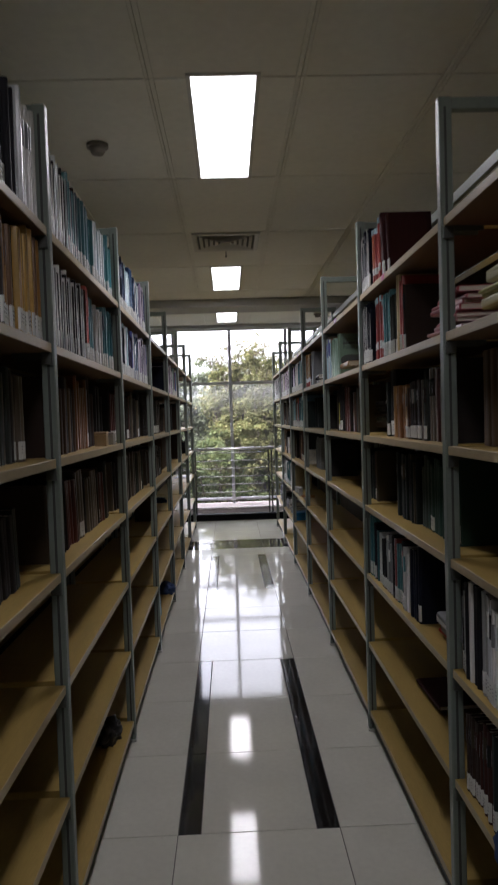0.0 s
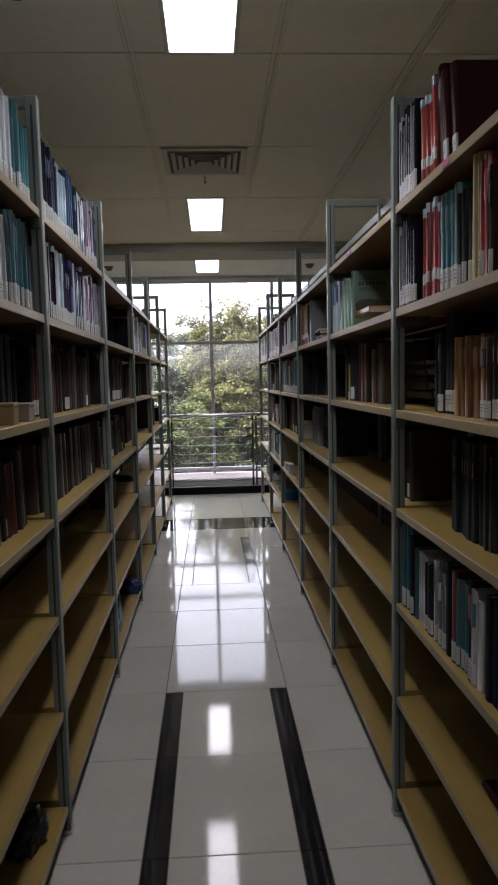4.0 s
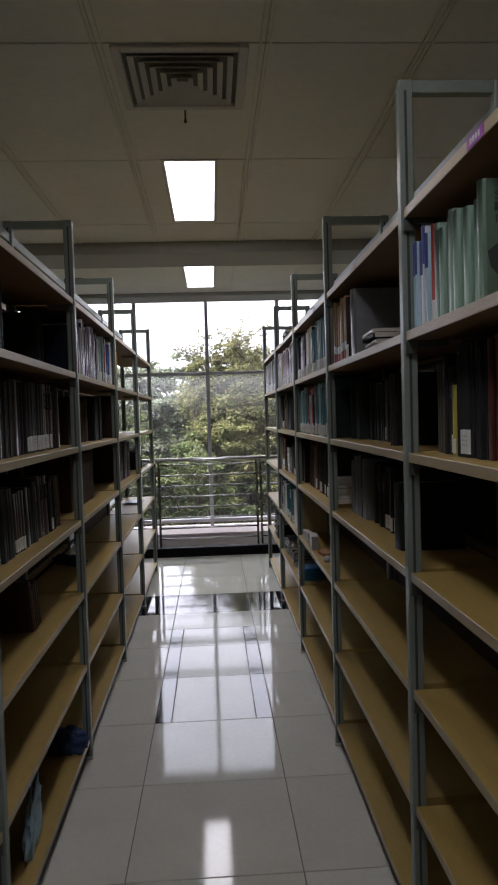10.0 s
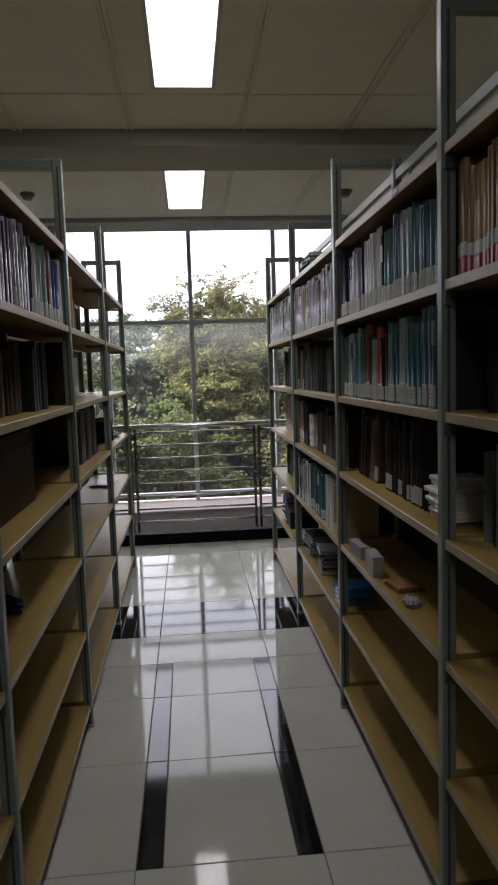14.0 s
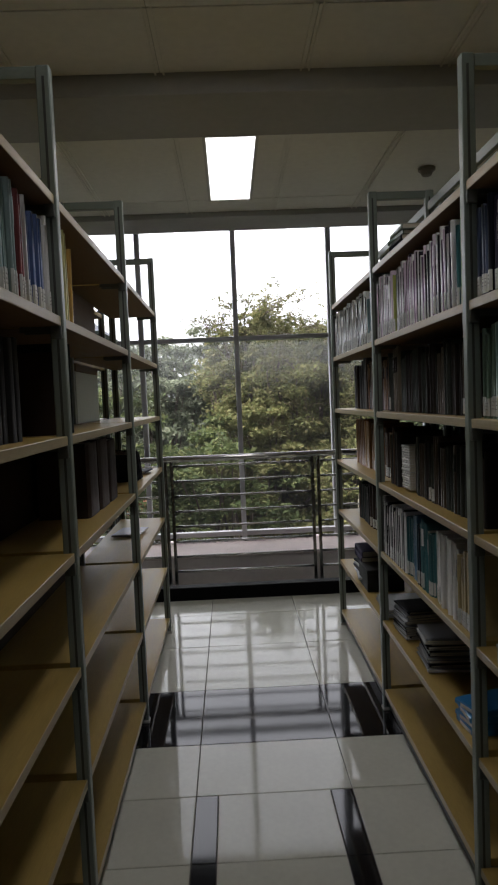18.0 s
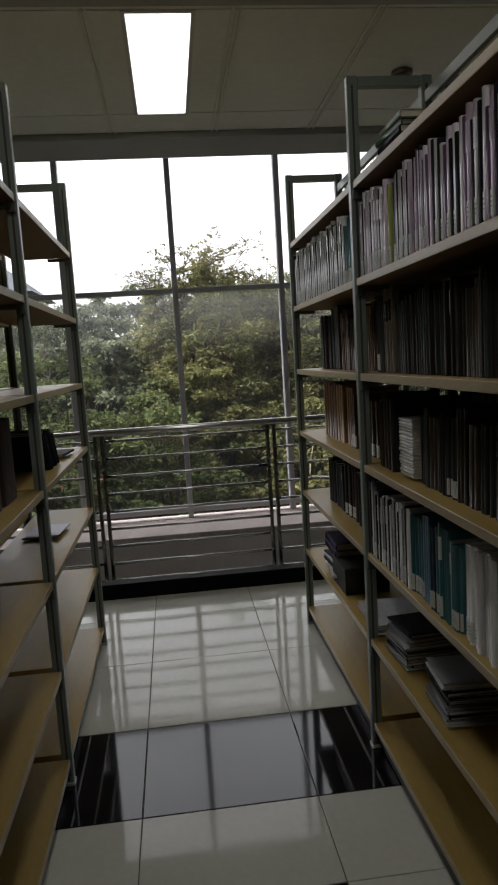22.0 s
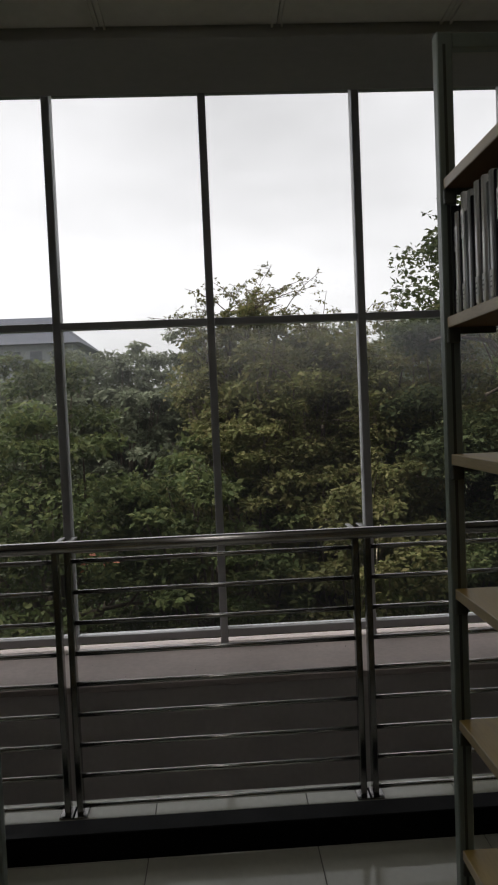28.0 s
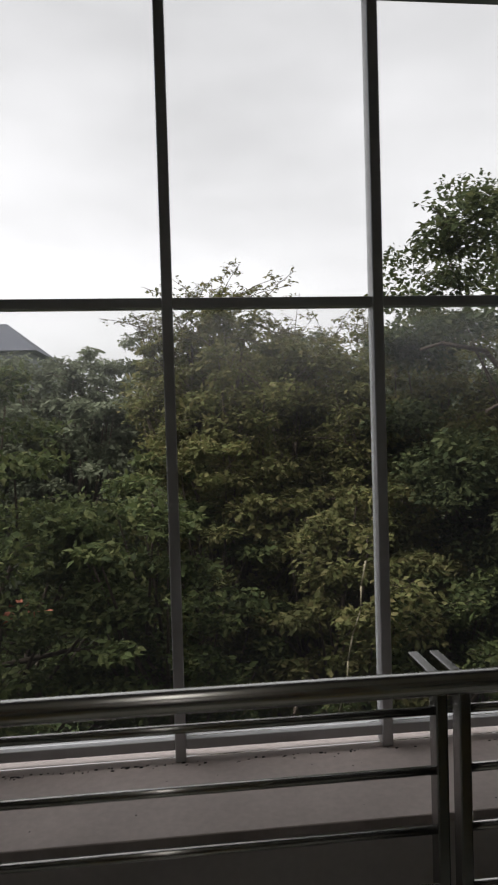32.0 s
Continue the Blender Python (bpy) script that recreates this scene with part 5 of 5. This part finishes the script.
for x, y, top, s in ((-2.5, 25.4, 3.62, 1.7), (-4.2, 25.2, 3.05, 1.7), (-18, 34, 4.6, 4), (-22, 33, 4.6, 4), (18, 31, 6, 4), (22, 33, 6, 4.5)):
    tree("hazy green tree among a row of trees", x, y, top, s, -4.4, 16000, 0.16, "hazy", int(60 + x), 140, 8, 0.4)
# farthest row, added to hide the horizon, in the same hazed colour
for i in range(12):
    tree("hazy tree behind the other trees", -27 + i * 5.0, 41 + (i % 3) * 1.5, 4.6 + 0.5 * (i % 2), 4.2, -4.4, 9000, 0.32, "hazy", 50 + i, 110, 8, 0.6)
# orange blossoms and hanging stems seen among the leaves
r = np.random.default_rng(3)
bloom = new("blossoms", leaf_mesh(np.array([-1.52, 15.6, -0.1]) - np.array(bush.location) + r.normal(size=(16, 3)) * np.array([0.10, 0.05, 0.05]), r, 0.09, M_BLOOM))
bloom.parent = bush
M_STEM = mat("pale_stem", (0.30, 0.26, 0.17), 0.8, vary=0.15, grain=0.1)
bm = bmesh.new()
for x0, x1, z0, z1 in ((4.05, 4.35, 1.2, -0.4), (4.45, 4.30, 1.0, -0.9), (2.1, 1.75, 0.0, -1.7)):
    a = Vector((x0, 16.6, z0)) - vines.location
    for i in range(6):
        b = a + Vector(((x1 - x0) / 6 + 0.05 * math.sin(i * 2.1), 0.0, (z1 - z0) / 6))
        tube(bm, a, b, 0.010, 0.009, 5)
        a = b
part("hanging_stem", bm, M_STEM, vines)


# ---- small things on the shelves ----
M_BLUE = mat("blue_plastic_wrap", (0.03, 0.22, 0.50), 0.3, spec=0.5, vary=0.1, grain=0.05)
M_CARD = mat("white_card_box", (0.40, 0.40, 0.38), 0.6, vary=0.05, grain=0.04)
M_PURPLE = mat("purple_sticker", (0.36, 0.08, 0.42), 0.45, vary=0.05, grain=0.03)
M_PINK = mat("pink_sticker", (0.58, 0.14, 0.30), 0.45, vary=0.05, grain=0.03)
M_CLOTH = mat("pale_blue_cloth", (0.35, 0.50, 0.60), 0.8, vary=0.08, grain=0.06)
M_NAVY = mat("navy_cloth", (0.03, 0.06, 0.16), 0.75, vary=0.1, grain=0.08)
M_PALE = mat("pale_green_board", (0.42, 0.46, 0.40), 0.4, vary=0.06, grain=0.03)
M_STONE = mat("grey_box_board", (0.20, 0.21, 0.21), 0.7, vary=0.06, grain=0.05)


def shelf_y(k, share):
    return FIRST + k * PITCH + share * PITCH


def card_box(side, k, level, share, w, h, d, material, label, category="box", inset=0.03, turn=0.0):
    """A small carton with a lid flap line, standing on a board."""
    b = tagged(new("carton"), label, category)
    b.matrix_basis = pose((RIGHT if side > 0 else LEFT) + side * (inset + d / 2), shelf_y(k, share), LEVELS[level] + 0.0005, 0, 0, turn)
    bm = bmesh.new()
    box(bm, -d / 2, d / 2, -w / 2, w / 2, 0, h * 0.8, 0.002)
    part("body", bm, material, b)
    bm = bmesh.new()
    box(bm, -d / 2 - 0.0015, d / 2 + 0.0015, -w / 2 - 0.0015, w / 2 + 0.0015, h * 0.8 + 0.0005, h, 0.002)
    part("lid", bm, material, b)
    return b


def crumpled(name, x, y, z, size, material, label, category, seed, turn=None):
    """A soft bundle: a pinched and folded sheet of cloth or film with a flat underside."""
    r = random.Random(seed)
    bm = bmesh.new()
    bmesh.ops.create_icosphere(bm, subdivisions=4, radius=1.0)
    for v in bm.verts:
        k = 1 + 0.35 * noise.noise(v.co * 2.1 + Vector((seed, 0, 0))) + 0.26 * noise.noise(v.co * 4.5 + Vector((0, seed, 0))) + 0.12 * noise.noise(v.co * 11.0)
        v.co = Vector((v.co.x * size[0] * k, v.co.y * size[1] * k, max(-0.45, v.co.z) * size[2] * k))
    low = min(v.co.z for v in bm.verts)
    for v in bm.verts:
        v.co.z = max(0.0, v.co.z - low - size[2] * 0.12)
    for f in bm.faces:
        f.smooth = True
    ob = part(name, bm, material)
    ob.matrix_basis = pose(x, y, z + 0.0005, 0, 0, r.uniform(0, 180) if turn is None else turn)
    return tagged(ob, label, category)


card_box(1, 3, 4, 0.82, 0.15, 0.055, 0.035, M_CARD, "low white card box standing on an empty shelf", inset=0.02, turn=4)
card_box(1, 3, 4, 0.63, 0.13, 0.075, 0.04, M_CARD, "long white card box standing on an empty shelf", inset=0.018, turn=-3)
card_box(1, 3, 4, 0.47, 0.11, 0.018, 0.10, mat("orange_card", (0.36, 0.17, 0.06), 0.6, vary=0.12, grain=0.08), "flat orange-brown card box lying on a shelf", inset=0.04, turn=10)
card_box(1, 5, 5, 0.45, 0.24, 0.12, 0.20, mat("black_board", (0.020, 0.023, 0.021), 0.6, spec=0.3, vary=0.1, grain=0.08), "black board box beside a pile of magazines", inset=0.03)
card_box(1, 1, 0, 0.12, 0.16, 0.07, 0.14, M_STONE, "flat grey box on the top shelf", inset=0.10)
card_box(-1, 0, 2, 0.86, 0.06, 0.055, 0.05, mat("worn_card", (0.36, 0.34, 0.30), 0.7, vary=0.1, grain=0.06), "small white card box at the shelf's front edge", inset=0.02)
card_box(-1, 0, 2, 0.74, 0.05, 0.06, 0.05, mat("kraft_card", (0.42, 0.30, 0.16), 0.7, vary=0.08, grain=0.06), "small brown card box at the shelf's front edge", inset=0.025)


def display_board(level, low, high):
    """A pale board with a dark wooden rail above it, standing against the back of the shelf."""
    b = tagged(new("display_board"), "pale grey-green board with a brown wooden rail deep in the shelf", "board", group="boards deep in the shelf")
    b.location = (LEFT - 0.270, shelf_y(5, 0.236), LEVELS[level] + 0.0005)
    block("panel", -0.008, 0.008, -0.265, 0.265, 0, low, M_PALE, b, 0.002)
    block("rail", -0.010, 0.010, -0.265, 0.265, low + 0.0005, high, M_BROWN, b, 0.002)


M_BROWN = mat("brown_board", (0.14, 0.085, 0.05), 0.6, vary=0.1, grain=0.08, scale=4, stretch_by=(6, 0.7, 6))
display_board(1, 0.115, 0.29)
display_board(2, 0.245, 0.28)

for dy, dz, tilt in ((0.0, 0.0, 0), (0.004, 0.021, 1), (-0.005, 0.042, -1), (0.003, 0.063, 2)):
    block_ob = tagged(new("wrapped_pad"), "bright blue plastic-wrapped pad in a small pile", "pad", group="blue pads")
    block_ob.matrix_basis = pose(RIGHT + 0.11, shelf_y(4, 0.13) + dy, LEVELS[5] + 0.0006 + dz, 0, 0, 6 * tilt + 5)
    bm = bmesh.new()
    box(bm, -0.085, 0.085, -0.065, 0.065, 0, 0.020, 0.004)
    part("wrap", bm, M_BLUE, block_ob)
    bm = bmesh.new()
    box(bm, -0.0865, -0.0855, -0.05, 0.03, 0.004, 0.015)
    part("paper_band", bm, M_LABEL, block_ob)
crumpled("folded_cloth", LEFT - 0.09, shelf_y(2, 0.90), LEVELS[6], (0.07, 0.09, 0.06), M_NAVY, "dark blue cloth bundle on the bottom shelf", "cloth", 11)
crumpled("folded_cloth", LEFT - 0.07, shelf_y(2, 0.40), LEVELS[6], (0.022, 0.16, 0.115), M_CLOTH, "pale blue crumpled cloth on the bottom shelf", "cloth", 12, 8)
crumpled("folded_cloth", LEFT - 0.20, shelf_y(3, 0.5), LEVELS[4], (0.06, 0.12, 0.03), M_NAVY, "dark cloth bundle lying on a shelf", "cloth", 13)

M_BLACKBAG = mat("black_plastic", (0.012, 0.012, 0.014), 0.35, spec=0.5, vary=0.1, grain=0.1)
crumpled("paper_ball", RIGHT + 0.06, shelf_y(3, 0.33), LEVELS[4], (0.026, 0.035, 0.018), M_CARD, "small crumpled white paper on a shelf", "paper", 22)
crumpled("plastic_bag", LEFT - 0.09, shelf_y(0, 0.84), LEVELS[6], (0.05, 0.09, 0.06), M_BLACKBAG, "small black plastic bag on the bottom shelf", "bag", 23)
crumpled("plastic_bag", RIGHT + 0.10, shelf_y(-1, 0.72), LEVELS[5], (0.07, 0.12, 0.11), M_NAVY, "dark blue bag lying on a low shelf", "bag", 24)
M_DARKBOX = mat("dark_brown_board", (0.070, 0.038, 0.016), 0.8, spec=0.1, vary=0.12, grain=0.08)
card_box(-1, 3, 3, 0.44, 0.62, 0.27, 0.18, M_DARKBOX, "large dark brown box set back on a shelf", inset=0.10)


def sticker(side, k, level, share, w, h, material, label, bars=False):
    """A paper sticker on a shelf's front edge."""
    s = tagged(new("shelf_sticker"), label, "sticker")
    x = (RIGHT if side > 0 else LEFT) + side * 0.0045
    s.matrix_basis = pose(x, shelf_y(k, share), LEVELS[level] - 0.013)
    bm = bmesh.new()
    box(bm, -0.0005, 0.0005, -w / 2, w / 2, -h / 2, h / 2)
    part("paper", bm, material, s)
    if bars:
        bm = bmesh.new()
        for i in range(4):
            box(bm, -side * 0.0012 - 0.0003, -side * 0.0012 + 0.0003, -w * 0.3 + i * w * 0.16, -w * 0.3 + i * w * 0.16 + w * 0.10, -h * 0.25, h * 0.25)
        part("print", bm, M_LABEL, s)
    return s


sticker(1, 1, 0, 0.58, 0.085, 0.024, M_PURPLE, "purple sticker with pale unreadable print on the shelf edge", True)
sticker(1, 0, 0, 0.60, 0.05, 0.02, M_PINK, "pink sticker on the shelf edge")
sticker(1, 3, 0, 0.30, 0.06, 0.02, M_PURPLE, "purple sticker with pale unreadable print on the shelf edge", True)
for k, sh in ((2, 0.45), (2, 0.50), (2, 0.55)):
    sticker(1, k, 0, sh, 0.025, 0.018, M_CARD, "small white paper sticker on the shelf edge")

# the front of the first pale green volume
cover_art = tagged(new("book_jacket_print"), "dark picture and title lines on a pale green cover", "print")
cover_art.matrix_basis = pose(RIGHT + 0.03, FIRST + PITCH + 0.028 + 0.605 * (PITCH - 0.056) - 0.0016, LEVELS[1])


def title(name, text, x, z, size, material, parent):
    """A word in raised letters, on a cover that faces the near end of the aisle."""
    cu = bpy.data.curves.new(name, "FONT")
    cu.body, cu.size, cu.extrude = text, size, 0.0004
    tmp = bpy.data.objects.new(name, cu)
    me = bpy.data.meshes.new_from_object(tmp)
    bpy.data.objects.remove(tmp)
    me.materials.append(material)
    ob = new(name, me)
    ob.parent = parent
    ob.matrix_basis = pose(x, 0.0, z, 90)
    return ob


title("title_word", "SEJARAH", 0.022, 0.203, 0.024, M_STEEL_DARK, cover_art)
title("title_word", "INDONESIA", 0.022, 0.157, 0.024, M_STEEL_DARK, cover_art)
bm = bmesh.new()
for j in range(8):
    box(bm, 0.022 + 0.0155 * j, 0.022 + 0.0155 * j + (0.012, 0.010, 0.013)[j % 3], 0.0, 0.0008, 0.180, 0.197)
part("title_bars", bm, M_STEEL_DARK, cover_art)
bm = bmesh.new()
outline = [(0.006, 0.100), (0.030, 0.118), (0.075, 0.122), (0.165, 0.112), (0.165, 0.045), (0.090, 0.030), (0.035, 0.042), (0.012, 0.070)]
lo = [bm.verts.new((x, 0.0008, z)) for x, z in outline]
hi = [bm.verts.new((x, 0.0, z)) for x, z in outline]
bm.faces.new(hi)
bm.faces.new(lo[::-1])
for i in range(8):
    bm.faces.new((lo[i], lo[(i + 1) % 8], hi[(i + 1) % 8], hi[i]))
part("picture", bm, M_STEEL_DARK, cover_art)


# specks of grit and an old drip stain on the window ledge
M_GRIT = mat("dark_grit", (0.03, 0.028, 0.025), 0.9, vary=0.2, grain=0.2)
grit = random.Random(5)
bm = bmesh.new()
for i in range(34):
    x, y, s = grit.uniform(-3.2, 3.2), grit.uniform(11.74, 12.26), grit.uniform(0.003, 0.008)
    box(bm, x, x + s, y, y + s * grit.uniform(0.6, 1.6), -0.0195, -0.0195 + s * 0.4, s * 0.2)
for i in range(150):
    x, s = grit.uniform(-1.6, 1.9), grit.uniform(0.003, 0.009)
    if x > 0.15 and grit.random() < 0.6:
        continue
    y = WINDOW - 0.047 - abs(grit.gauss(0.0, 0.016))
    box(bm, x, x + s * grit.uniform(0.8, 2.4), y - s, y, -0.0195, -0.0195 + s * 0.35)
tagged(part("ledge_grit", bm, M_GRIT), "dark specks of grit lying on the window ledge", "grit", kind="stuff")


# ---- far building ----
M_ROOF = mat("grey_roof_tiles", (0.05, 0.055, 0.07), 0.7, vary=0.1, grain=0.1, scale=2, stretch_by=(1, 1, 6))
# the blue-grey of distance haze is put into the facade colour
M_FACADE = mat("hazed_facade", (0.20, 0.21, 0.22), 0.8, vary=0.06, grain=0.03, scale=0.4)
M_DARKGLASS = mat("dark_window_glass", (0.05, 0.06, 0.07), 0.15, vary=0.1, grain=0.05)
house = tagged(new("apartment_building"), "grey building with a hipped roof far behind the trees", "building")
house.location = (-24.9, 80, -4.55)
block("wall", -11, 10.2, 0, 14, 0, 14.1, M_FACADE, house)
bm = bmesh.new()
base = [bm.verts.new(p) for p in ((-12, -1, 14.1), (11.2, -1, 14.1), (11.2, 15, 14.1), (-12, 15, 14.1))]
ridge = [bm.verts.new(p) for p in ((-5.0, 7, 17.9), (6.6, 7, 17.9))]
bm.faces.new(base[::-1])
bm.faces.new((base[0], base[1], ridge[1], ridge[0]))
bm.faces.new((base[1], base[2], ridge[1]))
bm.faces.new((base[2], base[3], ridge[0], ridge[1]))
bm.faces.new((base[3], base[0], ridge[0]))
part("roof", bm, M_ROOF, house)
for i in range(9):
    for z in (12.0, 9.0):
        w = block("window", -9.6 + i * 2.2, -8.4 + i * 2.2, -0.06, -0.005, z, z + 1.4, M_DARKGLASS, house)
        block("frame", -9.7 + i * 2.2, -8.3 + i * 2.2, -0.12, -0.062, z - 0.1, z, M_FACADE, w)


# ---- floor tiles, last ----
TILE_MESH = {}


def tile_mesh(w, d, material):
    key = (round(w, 3), round(d, 3), material.name)
    if key not in TILE_MESH:
        b = bmesh.new()
        e = 0.0018
        lo = [b.verts.new(p) for p in ((-w / 2, -d / 2, -0.0055), (w / 2, -d / 2, -0.0055), (w / 2, d / 2, -0.0055), (-w / 2, d / 2, -0.0055))]
        mi = [b.verts.new((v.co.x, v.co.y, -e * 0.6)) for v in lo]
        up = [b.verts.new((v.co.x - math.copysign(e, v.co.x), v.co.y - math.copysign(e, v.co.y), 0)) for v in lo]
        for p, q in ((lo, mi), (mi, up)):
            for i in range(4):
                b.faces.new((p[i], p[(i + 1) % 4], q[(i + 1) % 4], q[i]))
        b.faces.new(up)
        TILE_MESH[key] = mesh_of(b, material)
    return TILE_MESH[key]


GAP = 0.0035
FAR_TILES = []


def tile(x0, x1, y0, y1, material, name="tile"):
    if abs((x0 + x1) / 2) > 1.3 and not (y0 > 8.4 and abs((x0 + x1) / 2) < 3.1):
        FAR_TILES.append((x0, x1, y0, y1, material))
        return
    ob = new(name, tile_mesh(x1 - x0 - GAP, y1 - y0 - GAP, material))
    ob.location = ((x0 + x1) / 2, (y0 + y1) / 2, 0)
    ob.parent = floor_ob


COLS_X = [-ROOM_X + 0.1] + [-0.3 - 0.6 * i for i in range(7, 0, -1)] + [-0.3, 0.3] + [0.3 + 0.6 * i for i in range(1, 8)] + [ROOM_X - 0.1]
STRIP = 0.085
all_rows = ROWS_Y + [LAST_FLOOR]
for y0, y1 in zip(all_rows, all_rows[1:]):
    band = 7.8 < y0 < 8.4
    stripes = 2.3 < y0 < 4.1 or 5.9 < y0 < 7.4 or -1.3 < y0 < 0.5
    for x0, x1 in zip(COLS_X, COLS_X[1:]):
        m = M_GRANITE if band else M_TILE
        if stripes and abs(x0 + x1) < 0.01:
            tile(x0 + STRIP, x1 - STRIP, y0, y1, m)
            tile(x0, x0 + STRIP, y0, y1, M_GRANITE, "strip")
            tile(x1 - STRIP, x1, y0, y1, M_GRANITE, "strip")
        else:
            tile(x0, x1, y0, y1, m)
for material, word in ((M_TILE, "cream"), (M_GRANITE, "black")):
    bm = bmesh.new()
    for x0, x1, y0, y1, m in FAR_TILES:
        if m is material:
            box(bm, x0 + GAP / 2, x1 - GAP / 2, y0 + GAP / 2, y1 - GAP / 2, -0.0055, 0)
    tagged(part("far_tiles", bm, material, floor_ob), kind="stuff")
